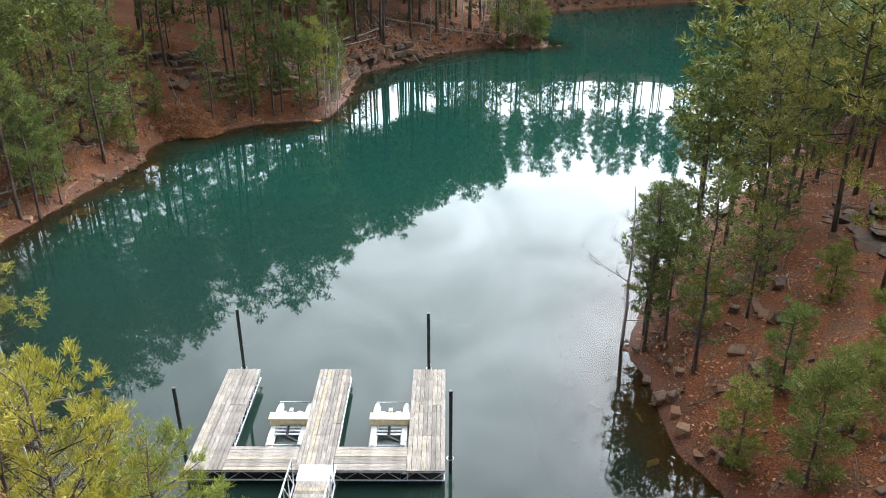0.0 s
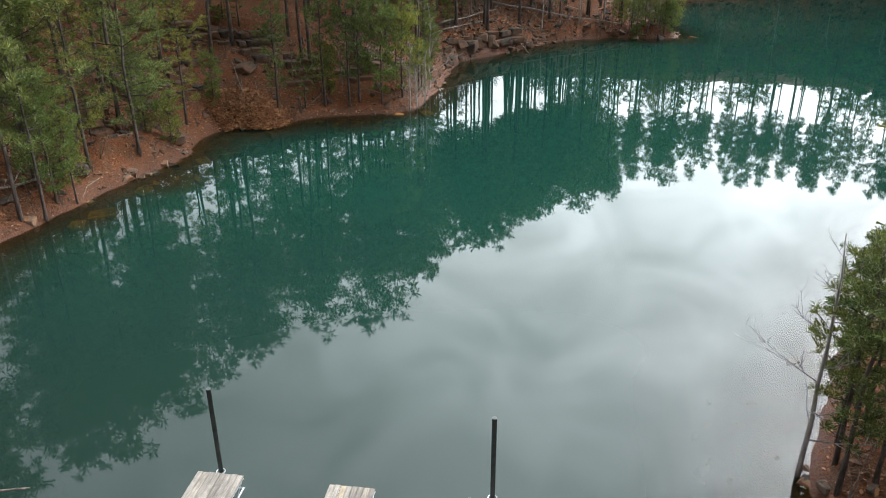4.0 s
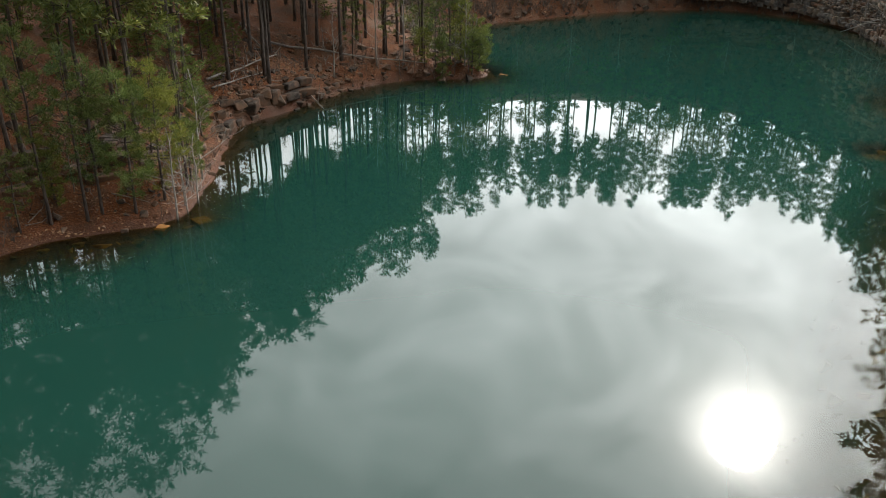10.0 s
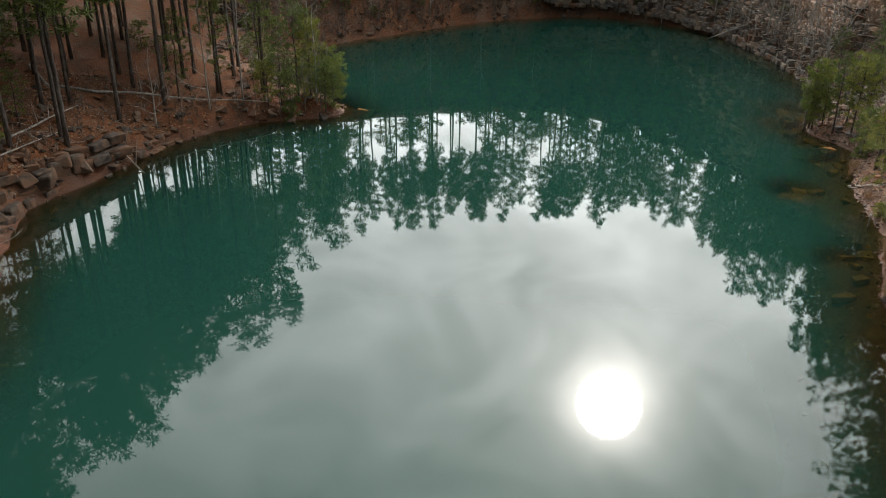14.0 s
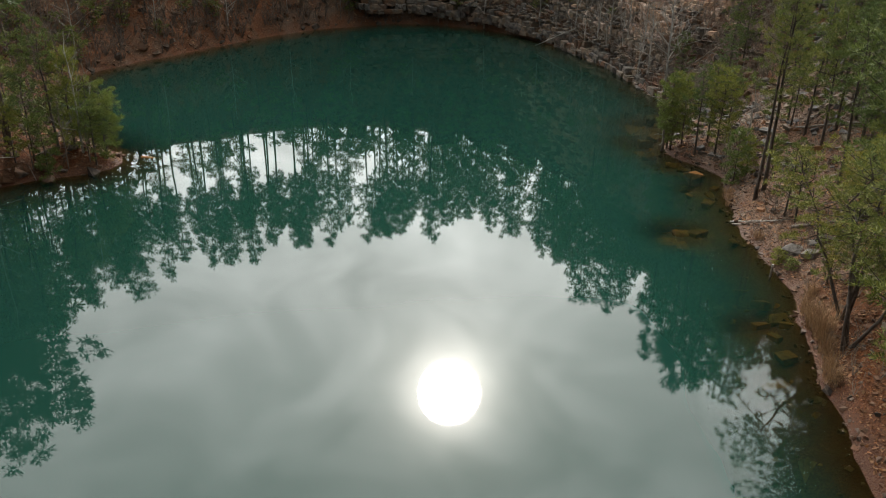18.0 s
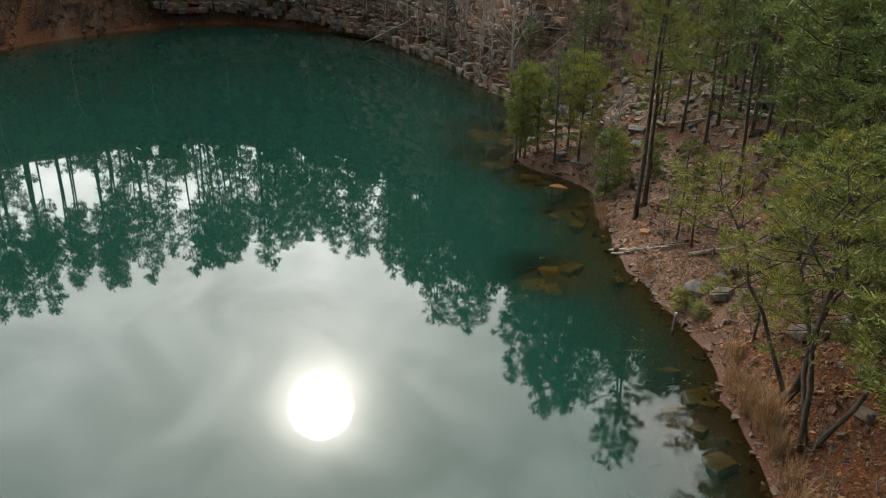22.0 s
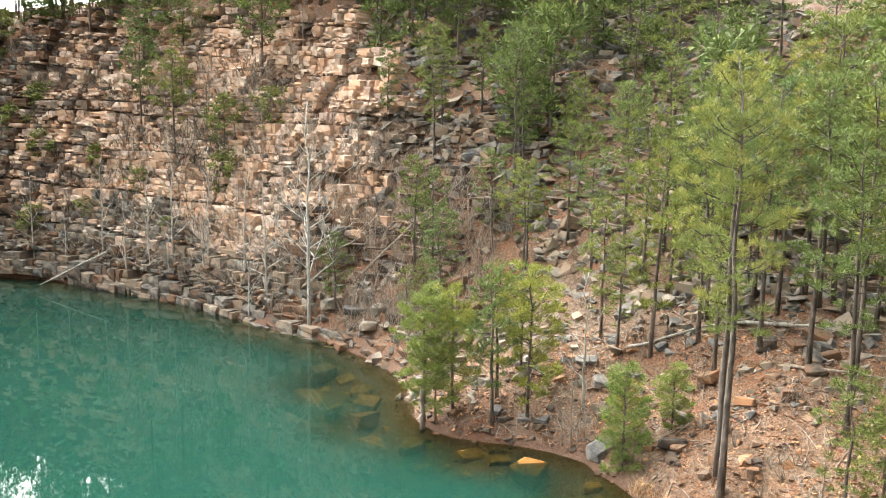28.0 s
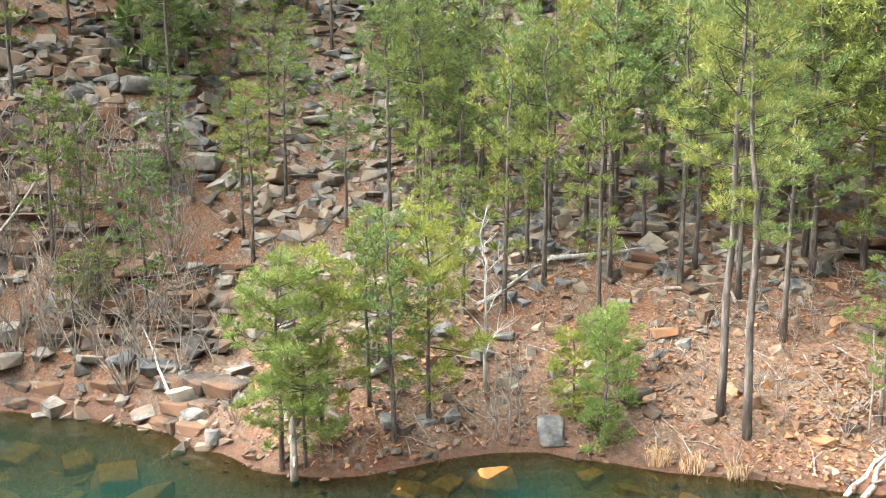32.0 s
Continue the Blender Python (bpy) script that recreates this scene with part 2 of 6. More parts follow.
def water_look(N, L, b):
    """Clear at the edge, cloudy blue-green where it is deep, under a mirror-smooth surface."""
    at = N.new("ShaderNodeAttribute")
    at.attribute_name = "cloudy"
    p = place_of(N)
    tone = noise_node(N, L, 0.05, 3, 0.5, p)
    body = N.new("ShaderNodeBsdfDiffuse")
    # the body colour turns darker and browner towards the landing's end of the lake
    xyz = N.new("ShaderNodeSeparateXYZ")
    L.new(p, xyz.inputs[0])
    along = math_node(N, L, "ADD", xyz.outputs["Y"], math_node(N, L, "MULTIPLY", tone, 12.0))
    southward = math_node(N, L, "DIVIDE", math_node(N, L, "SUBTRACT", 56.0, along), 26.0, True)
    deep = ramp_node(N, L, tone, [(0.3, (0.0060, 0.0282, 0.0205)), (0.7, (0.0072, 0.0338, 0.0245))])
    L.new(mix_node(N, L, southward, deep, (0.0098, 0.0205, 0.0160)), body.inputs[0])
    clear = N.new("ShaderNodeBsdfTransparent")
    clear.inputs[0].default_value = (0.60, 0.62, 0.38, 1)
    inner = N.new("ShaderNodeMixShader")
    L.new(at.outputs["Fac"], inner.inputs[0])
    L.new(clear.outputs[0], inner.inputs[1])
    L.new(body.outputs[0], inner.inputs[2])
    shine = N.new("ShaderNodeBsdfGlossy")
    shine.inputs["Roughness"].default_value = 0.02
    fr = N.new("ShaderNodeFresnel")
    fr.inputs[0].default_value = 1.333
    bp = N.new("ShaderNodeBump")
    bp.inputs["Strength"].default_value, bp.inputs["Distance"].default_value = 0.03, 0.02
    gust = ramp_node(N, L, noise_node(N, L, 0.03, 2, 0.5, p), [(0.45, (0.08, 0.08, 0.08)), (0.65, (0.4, 0.4, 0.4))])
    rip = math_node(N, L, "MULTIPLY", noise_node(N, L, 1.6, 3, 0.5, p, (0.6, 1.2, 1)), gust)
    L.new(rip, bp.inputs["Height"])
    L.new(bp.outputs[0], shine.inputs["Normal"])
    mx = N.new("ShaderNodeMixShader")
    L.new(fr.outputs[0], mx.inputs[0])
    L.new(inner.outputs[0], mx.inputs[1])
    L.new(shine.outputs[0], mx.inputs[2])
    L.new(mx.outputs[0], N["Material Output"].inputs[0])


GROUND = material("leaf_litter_and_stony_soil", ground_look)
ROCK = material("dark_brown_stone", rock_look((0.028, 0.022, 0.018), (0.090, 0.069, 0.054), (0.215, 0.172, 0.135), (0.14, 0.072, 0.04)))
TAN_ROCK = material("tan_quarry_stone", rock_look((0.065, 0.043, 0.031), (0.18, 0.123, 0.086), (0.34, 0.255, 0.185), (0.24, 0.115, 0.055)))
GRAVEL_ROCK = material("pinkish_grey_gravel", rock_look((0.065, 0.048, 0.039), (0.175, 0.130, 0.105), (0.33, 0.265, 0.22), (0.18, 0.09, 0.052)))
GREY_ROCK = material("grey_talus_stone", rock_look((0.050, 0.045, 0.040), (0.165, 0.150, 0.132), (0.35, 0.325, 0.29), (0.20, 0.135, 0.09)))
CLIFF_ROCK = material("tan_cliff_stone", rock_look((0.24, 0.175, 0.143), (0.48, 0.375, 0.30), (0.72, 0.64, 0.54), (0.45, 0.275, 0.175), True))
PALE_ROCK = material("pale_grey_stone", rock_look((0.050, 0.048, 0.047), (0.148, 0.145, 0.140), (0.32, 0.312, 0.30), (0.24, 0.185, 0.135)))
WET_ROCK = material("amber_sunken_stone", rock_look((0.12, 0.058, 0.018), (0.27, 0.14, 0.04), (0.42, 0.25, 0.085), (0.30, 0.12, 0.025)))
BARK = material("pine_bark", bark_look((0.030, 0.024, 0.020), (0.095, 0.074, 0.062), (0.21, 0.168, 0.138)))
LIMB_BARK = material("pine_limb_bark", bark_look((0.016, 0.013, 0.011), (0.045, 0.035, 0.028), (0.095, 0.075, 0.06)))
WHITE_BARK = material("white_birch_bark", bark_look((0.22, 0.205, 0.18), (0.43, 0.405, 0.365), (0.60, 0.58, 0.54)))
PALE_BARK = material("pale_bare_bark", bark_look((0.16, 0.14, 0.12), (0.36, 0.33, 0.29), (0.55, 0.52, 0.47)))
GREY_TWIG = material("grey_brown_twig", bark_look((0.09, 0.07, 0.055), (0.22, 0.175, 0.14), (0.38, 0.32, 0.27)))
DARK_TWIG = material("dark_brown_twig", bark_look((0.045, 0.034, 0.027), (0.11, 0.085, 0.067), (0.21, 0.17, 0.14)))
NEEDLE = material("pine_needles", needle_look((0.036, 0.053, 0.014), (0.115, 0.147, 0.038), (0.235, 0.258, 0.080)))
BRIGHT_NEEDLE = material("bright_young_pine_needles", needle_look((0.060, 0.086, 0.018), (0.172, 0.204, 0.043), (0.30, 0.315, 0.09)))
GOLD_NEEDLE = material("yellow_green_pine_needles", needle_look((0.066, 0.078, 0.018), (0.182, 0.192, 0.044), (0.32, 0.312, 0.092)))
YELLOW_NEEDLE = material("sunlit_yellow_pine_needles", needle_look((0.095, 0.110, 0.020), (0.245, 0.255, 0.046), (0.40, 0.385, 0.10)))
DRY_GRASS = material("dry_grass", plain_look((0.38, 0.24, 0.13), 0.9, 0, 0.4))
DRY_LEAF = material("fallen_brown_leaves", needle_look((0.10, 0.037, 0.017), (0.29, 0.118, 0.052), (0.50, 0.26, 0.13)))
PLANK = material("weathered_dock_plank", plank_look((0.09, 0.080, 0.070), (0.265, 0.243, 0.215), (0.48, 0.45, 0.405)))
STEEL = material("galvanised_steel", plain_look((0.45, 0.47, 0.48), 0.45, 0.7, 0.3))
DARK_STEEL = material("dark_painted_steel", plain_look((0.06, 0.072, 0.07), 0.5, 0.3, 0.4))
BLACK = material("black_plastic_float", plain_look((0.012, 0.013, 0.014), 0.45, 0, 0.3))
WHITE = material("white_fibreglass", plain_look((0.66, 0.66, 0.63), 0.35, 0, 0.16))
CREAM = material("cream_painted_board", plain_look((0.66, 0.56, 0.33), 0.5, 0, 0.2))
ALU = material("brushed_aluminium", plain_look((0.62, 0.66, 0.70), 0.42, 0.6, 0.2))
WATER = material("blue_green_lake_water", water_look)

# ---- the lake's outline and the lie of the land ----
SHORE_EAST = [(9.8, 22.0), (8.5, 23.9), (8.3, 27), (8, 31.2), (9.5, 35.5), (13, 41.5), (17.5, 47.5), (21.3, 52.6), (24.5, 57), (27.6, 61.2),
              (29.3, 62.7), (31.2, 64.6), (32.8, 66.0), (34.2, 68.1), (35.5, 70.2), (36.8, 72.4), (39.3, 75.7), (41.8, 77.6), (42.5, 80),
              (42.5, 82.5), (42.9, 83.8), (45.8, 85.2), (49, 87.2), (50.3, 89.8), (52.4, 93.5), (53.4, 96.5), (56.5, 102.5), (58.6, 111), (59.6, 118)]
SHORE_NORTH = [(59.2, 125.5), (56.5, 132), (52, 136), (47, 136.7), (41, 136.4), (34, 134.3), (28.7, 131.6), (23.4, 129), (16, 125.5), (11, 120),
               (8, 113), (10, 106), (12.2, 101)]
SHORE_WEST = [(12.6, 97.6), (10.5, 96.3), (5.8, 96.8), (0.7, 94.2), (-4, 88), (-8.6, 82), (-8.1, 74), (-8.6, 68), (-9.6, 65.6), (-14.5, 64.3), (-16.8, 61.3),
              (-20.2, 60), (-20.6, 57.8), (-19.8, 55), (-20.9, 51), (-21.7, 48), (-22, 45), (-23, 42), (-22.5, 37), (-20.5, 31), (-17, 27),
              (-13.5, 23.5), (-10, 19.6), (-6, 16.6), (0, 15.4), (5, 16.4), (9, 19)]


def rounded(points, times=2):
    p = np.array(points, float)
    for _ in range(times):
        q = np.roll(p, -1, axis=0)
        p = np.stack([0.75 * p + 0.25 * q, 0.25 * p + 0.75 * q], 1).reshape(-1, 2)
    return p


SHORE = rounded(SHORE_EAST + SHORE_NORTH + SHORE_WEST)

# x, y on the shore, and the height of the land 1, 5, 12, 25 and 45 m back from the water
RISE_WEST = [(-22, 42, .9, 2.5, 5, 9.2, 11.5), (-20, 56, .9, 2.6, 5.5, 9.8, 11.5), (-12, 64, .5, 2.2, 5, 9.5, 11.5), (-8, 72, 1, 2.8, 5.5, 9, 11),
             (-6, 86, 2, 3.2, 5, 8, 10), (3, 95, 1, 2.2, 4, 7, 9), (12, 98, .5, 1.5, 3, 5, 8), (-12, 18, .8, 2, 4, 7, 9), (0, 10, .8, 2, 3, 4, 5)]
RISE_NORTH = [(10, 112, 1, 3, 6, 11, 13), (20, 128, 1.2, 5, 11, 16, 17), (34, 134, 1.2, 6, 13, 17.5, 18.5), (48, 137, 1.5, 7, 14.5, 19, 20),
              (57, 131, 1.5, 8, 17, 21, 22)]
RISE_EAST = [(60, 120, 1.5, 9.5, 21.5, 26.5, 28), (58, 110, 1.8, 10, 21.5, 27, 28), (54.5, 100, 1.5, 8.5, 19.5, 27.5, 29), (51, 91, 1, 4.2, 13, 24, 29),
             (47, 86, .8, 2.3, 6, 15, 23), (42.7, 82, .6, 2.5, 3.9, 13.5, 23), (41, 77, .6, 3, 3.9, 12, 22), (36, 71, .5, 2.6, 4.2, 10.5, 20),
             (31, 64.5, .8, 2.6, 4.5, 9, 15), (24, 56, .8, 2.6, 5, 9, 13), (13, 42, .8, 3, 5.5, 9.5, 13), (8, 29, .9, 2.6, 5, 9, 12),
             (10, 20, .9, 2.6, 5, 9, 12)]
RISE = np.array(RISE_WEST + RISE_NORTH + RISE_EAST)
STEPS_BACK = np.array([0.0, 1.0, 5.0, 12.0, 25.0, 45.0])
# shoals of sunken stones: x, y, radius, depth of the crown
SHOALS = [(34.0, 73.3, 2.6, 0.35), (41.2, 81.0, 2.2, 0.25), (46.5, 88.0, 4.2, 0.55), (42.3, 85.8, 2.5, 0.6), (29.6, 64.9, 2.2, 0.3), (-12.5, 64.0, 3.6, 0.3), (-19.6, 51.0, 3.0, 0.35), (-20.6, 45.6, 2.0, 0.3),
          (-8.2, 66.2, 1.6, 0.25), (39.2, 77.2, 2.0, 0.3)]
LATTICE = np.random.RandomState(5).rand(256, 256)


def wobble(x, y, size):
    """Smooth value noise from -1 to 1, with bumps about size metres wide."""
    u, v = x / size + 91.3, y / size + 37.7
    i, j = np.floor(u).astype(int), np.floor(v).astype(int)
    a, b = u - i, v - j
    a, b = a * a * (3 - 2 * a), b * b * (3 - 2 * b)
    at = lambda p, q: LATTICE[p % 256, q % 256]
    return 2 * ((1 - a) * (1 - b) * at(i, j) + a * (1 - b) * at(i + 1, j) + (1 - a) * b * at(i, j + 1) + a * b * at(i + 1, j + 1)) - 1


def shore_distance(x, y):
    """Metres from the smooth outline, less than 0 on the lake."""
    best, inside = np.full(x.shape, 1e18), np.zeros(x.shape, bool)
    for (ax, ay), (bx, by) in zip(SHORE, np.roll(SHORE, -1, axis=0)):
        ex, ey = bx - ax, by - ay
        t = np.clip(((x - ax) * ex + (y - ay) * ey) / (ex * ex + ey * ey + 1e-12), 0, 1)
        best = np.minimum(best, (x - ax - t * ex) ** 2 + (y - ay - t * ey) ** 2)
        if ey != 0:
            inside ^= ((ay > y) != (by > y)) & (x < ex * (y - ay) / ey + ax)
    return np.where(inside, -np.sqrt(best), np.sqrt(best))


# the distances on a 0.4 m grid, read between its nodes
GRID_X, GRID_Y, GRID_STEP = np.arange(-60, 112, 0.4), np.arange(-6, 176, 0.4), 0.4
GRID = shore_distance(*np.meshgrid(GRID_X, GRID_Y))


def inland(x, y):
    """Metres from the water's edge, more than 0 on land."""
    x, y = np.asarray(x, float), np.asarray(y, float)
    cx, cy = np.clip(x, GRID_X[0], GRID_X[-2]), np.clip(y, GRID_Y[0], GRID_Y[-2])
    u, v = (cx - GRID_X[0]) / GRID_STEP, (cy - GRID_Y[0]) / GRID_STEP
    i, j = np.minimum(u.astype(int), len(GRID_X) - 2), np.minimum(v.astype(int), len(GRID_Y) - 2)
    a, b = u - i, v - j
    d = (GRID[j, i] * (1 - a) + GRID[j, i + 1] * a) * (1 - b) + (GRID[j + 1, i] * (1 - a) + GRID[j + 1, i + 1] * a) * b
    return d + np.hypot(x - cx, y - cy) + 0.28 * wobble(x, y, 2.3) + 0.14 * wobble(x, y, 0.9)


def land(x, y, rough=True):
    """The height of the ground at x, y; the water's surface is at 0."""
    x, y = np.asarray(x, float), np.asarray(y, float)
    d = inland(x, y)
    total, weight = np.zeros(x.shape + (5,)), np.zeros(x.shape)
    for row in RISE:
        w = 1 / ((x - row[0]) ** 2 + (y - row[1]) ** 2 + 4) ** 2
        total += w[..., None] * row[2:]
        weight += w
    rise = np.concatenate([np.zeros(x.shape + (1,)), total / weight[..., None]], -1)
    h = rise[..., 5].copy()
    for k in range(5):
        a, b = STEPS_BACK[k], STEPS_BACK[k + 1]
        t = np.clip((d - a) / (b - a), 0, 1)
        h = np.where((d >= a) & (d < b), rise[..., k] + t * (rise[..., k + 1] - rise[..., k]), h)
    under = np.where(d > -2.5, d * 0.5, -1.25 + (d + 2.5) * 0.95)
    for sx, sy, sr, deep in SHOALS:
        under = np.maximum(under, -deep - 1.6 * (np.hypot(x - sx, y - sy) / sr) ** 3)
    h = np.where(d < 0, np.maximum(under, -9), h)
    if rough:
        k = np.clip(np.abs(d) / 2, 0.12, 1)
        h = h + k * (0.35 * wobble(x, y, 5.1) + 0.2 * wobble(x, y, 2.1) + 0.1 * wobble(x, y, 0.9)) * np.where(d < 0, 0.5, 1)
    return h

# ---- building helpers ----
def mesh_from(name, verts, faces, mat, smooth=False):
    me = bpy.data.meshes.new(name)
    me.from_pydata([tuple(v) for v in verts], [], [tuple(f) for f in faces])
    me.materials.append(mat)
    if smooth:
        me.polygons.foreach_set("use_smooth", [True] * len(me.polygons))
    me.update()
    return me


def part(name, bm, mat, parent, label="", smooth=False):
    """Links a bmesh, or a ready mesh, as one object under a thing or a part."""
    if isinstance(bm, bpy.types.Mesh):
        me = bm
    else:
        me = bpy.data.meshes.new(name)
        bm.normal_update()
        bm.to_mesh(me)
        bm.free()
        me.materials.append(mat)
        if smooth:
            me.polygons.foreach_set("use_smooth", [True] * len(me.polygons))
    ob = new(name, me)
    ob.parent = parent
    if label:
        ob["label"] = label
    return ob


def thing(name, m, label, category, group="", kind=""):
    ob = new(name)
    ob.matrix_world = m
    return tagged(ob, label, category, group, kind)


def box(bm, lo, hi, bevel=0.0):
    r = bmesh.ops.create_cube(bm, size=1, matrix=Matrix.Translation([(a + b) / 2 for a, b in zip(lo, hi)]) @ Matrix.Diagonal([*(b - a for a, b in zip(lo, hi)), 1]))
    if bevel:
        bmesh.ops.bevel(bm, geom=list({e for v in r["verts"] for e in v.link_edges}), offset=bevel, segments=2, affect="EDGES", profile=0.6)
    return bm


def boxed(lo, hi, bevel=0.0):
    return box(bmesh.new(), lo, hi, bevel)


class Soup:
    """Plain lists of vertices and faces, for shapes of many small pieces."""

    def __init__(self):
        self.v, self.f = [], []

    def tube(self, a, b, ra, rb, sides=5):
        a, b = Vector(a), Vector(b)
        w = (b - a).normalized() if (b - a).length > 1e-6 else Vector((0, 0, 1))
        u = w.orthogonal().normalized()
        t = w.cross(u)
        n = len(self.v)
        for c, r in ((a, ra), (b, rb)):
            for k in range(sides):
                g = 2 * math.pi * k / sides
                self.v.append(c + r * (math.cos(g) * u + math.sin(g) * t))
        for k in range(sides):
            j = (k + 1) % sides
            self.f.append((n + k, n + j, n + sides + j, n + sides + k))
        self.f.append(tuple(range(n + 2 * sides - 1, n + sides - 1, -1)))

    def line(self, pts, radii, sides=6):
        """A bent tapering tube through the points."""
        n0 = len(self.v)
        pts = [Vector(p) for p in pts]
        u = Vector((1, 0, 0))
        for k, p in enumerate(pts):
            w = (pts[min(k + 1, len(pts) - 1)] - pts[max(k - 1, 0)]).normalized()
            u = (u - w * u.dot(w))
            u = u.normalized() if u.length > 1e-4 else w.orthogonal().normalized()
            t = w.cross(u)
            for s in range(sides):
                g = 2 * math.pi * s / sides
                self.v.append(p + radii[k] * (math.cos(g) * u + math.sin(g) * t))
        for k in range(len(pts) - 1):
            for s in range(sides):
                j = (s + 1) % sides
                a = n0 + k * sides
                self.f.append((a + s, a + j, a + sides + j, a + sides + s))
        self.f.append(tuple(n0 + s for s in range(sides))[::-1])
        self.f.append(tuple(n0 + (len(pts) - 1) * sides + s for s in range(sides)))

    def blade(self, a, b, width, side):
        n = len(self.v)
        self.v += [a - side * width * 0.5, a + side * width * 0.5, b]
        self.f.append((n, n + 1, n + 2))

    def mesh(self, name, mat, smooth=False):
        return mesh_from(name, self.v, self.f, mat, smooth)

# ---- ground and water ----
def spread(lo, hi, step, far, grow=1.28):
    inner = list(np.arange(lo, hi + 1e-6, step))
    left, right, s = [], [], step
    while lo - (left[-1] if left else lo) < far or not left:
        s *= grow
        left.append((left[-1] if left else lo) - s)
        right.append((right[-1] if right else hi) + s)
        if abs(left[-1] - lo) > far:
            break
    return np.array(left[::-1] + inner + right)


def build_ground():
    xs, ys = spread(-50, 90, 0.62, 1500), spread(4, 158, 0.62, 1500)
    X, Y = np.meshgrid(xs, ys)
    Z = land(X, Y)
    d = inland(X, Y)
    nx, ny = len(xs), len(ys)
    v = np.stack([X, Y, Z], -1).reshape(-1, 3)
    i = (np.arange(ny - 1)[:, None] * nx + np.arange(nx - 1)[None]).ravel()
    f = np.stack([i, i + 1, i + nx + 1, i + nx], 1)
    me = bpy.data.meshes.new("ground")
    me.vertices.add(len(v))
    me.vertices.foreach_set("co", v.ravel())
    me.loops.add(f.size)
    me.loops.foreach_set("vertex_index", f.ravel())
    me.polygons.add(len(f))
    me.polygons.foreach_set("loop_start", np.arange(len(f)) * 4)
    me.polygons.foreach_set("use_smooth", np.ones(len(f), bool))
    me.update(calc_edges=True)
    # how stony the soil is: the quarry's floor on the east point, steep faces, the lake's bed
    gx, gy = np.gradient(Z, ys, xs)
    steep = np.hypot(gx, gy)
    stony = np.clip((steep - 1.0) * 1.5, 0, 0.9)
    point = np.exp(-(((X - 40) / 9) ** 2 + ((Y - 71) / 9) ** 2))
    stony = np.maximum(stony, 0.85 * point)
    stony = np.maximum(stony, np.where(d < 0.1, 0.3, 0))
    stony = np.where((X > 34) & (Y > 60) & (Y < 125), np.maximum(stony, 0.72), stony)
    stony = np.where(X < 30, 0.45 * stony, stony)
    stony = np.where((Y > 104) & (d > 0), np.maximum(stony, 0.4), stony)
    a = me.attributes.new("stony", "FLOAT", "POINT")
    a.data.foreach_set("value", stony.ravel())
    a = me.attributes.new("wet", "FLOAT", "POINT")
    a.data.foreach_set("value", (np.where(Y > 104, 0.3, 0.8) * np.clip(1.0 - d / 0.9, 0, 1) * np.clip(1 + d / 1.5, 0.3, 1)).ravel())
    me.materials.append(GROUND)
    return tagged(new("ground", me), "wooded slopes of red leaf litter and stones falling to the lake", "ground", kind="structure")


def build_water():
    xs, ys = np.arange(-27, 64, 0.7), np.arange(6, 141, 0.7)
    X, Y = np.meshgrid(xs, ys)
    d = inland(X, Y)
    depth = np.maximum(-land(X, Y, False), 0)
    nx, ny = len(xs), len(ys)
    i = (np.arange(ny - 1)[:, None] * nx + np.arange(nx - 1)[None]).ravel()
    f = np.stack([i, i + 1, i + nx + 1, i + nx], 1)
    near = d.ravel()[f].min(1) < 1.2
    me = bpy.data.meshes.new("water")
    used, where = np.unique(f[near], return_inverse=True)
    v = np.stack([X, Y, 0 * X], -1).reshape(-1, 3)[used]
    me.from_pydata(v.tolist(), [], where.reshape(-1, 4).tolist())
    a = me.attributes.new("cloudy", "FLOAT", "POINT")
    a.data.foreach_set("value", (1 - np.exp(-(depth.ravel()[used] / 1.25) ** 1.3)))
    me.polygons.foreach_set("use_smooth", np.ones(len(me.polygons), bool))
    me.materials.append(WATER)
    me.update()
    return tagged(new("water", me), "still blue-green quarry lake mirroring trees and clouds", "lake", kind="structure")


ground = build_ground()
water = build_water()

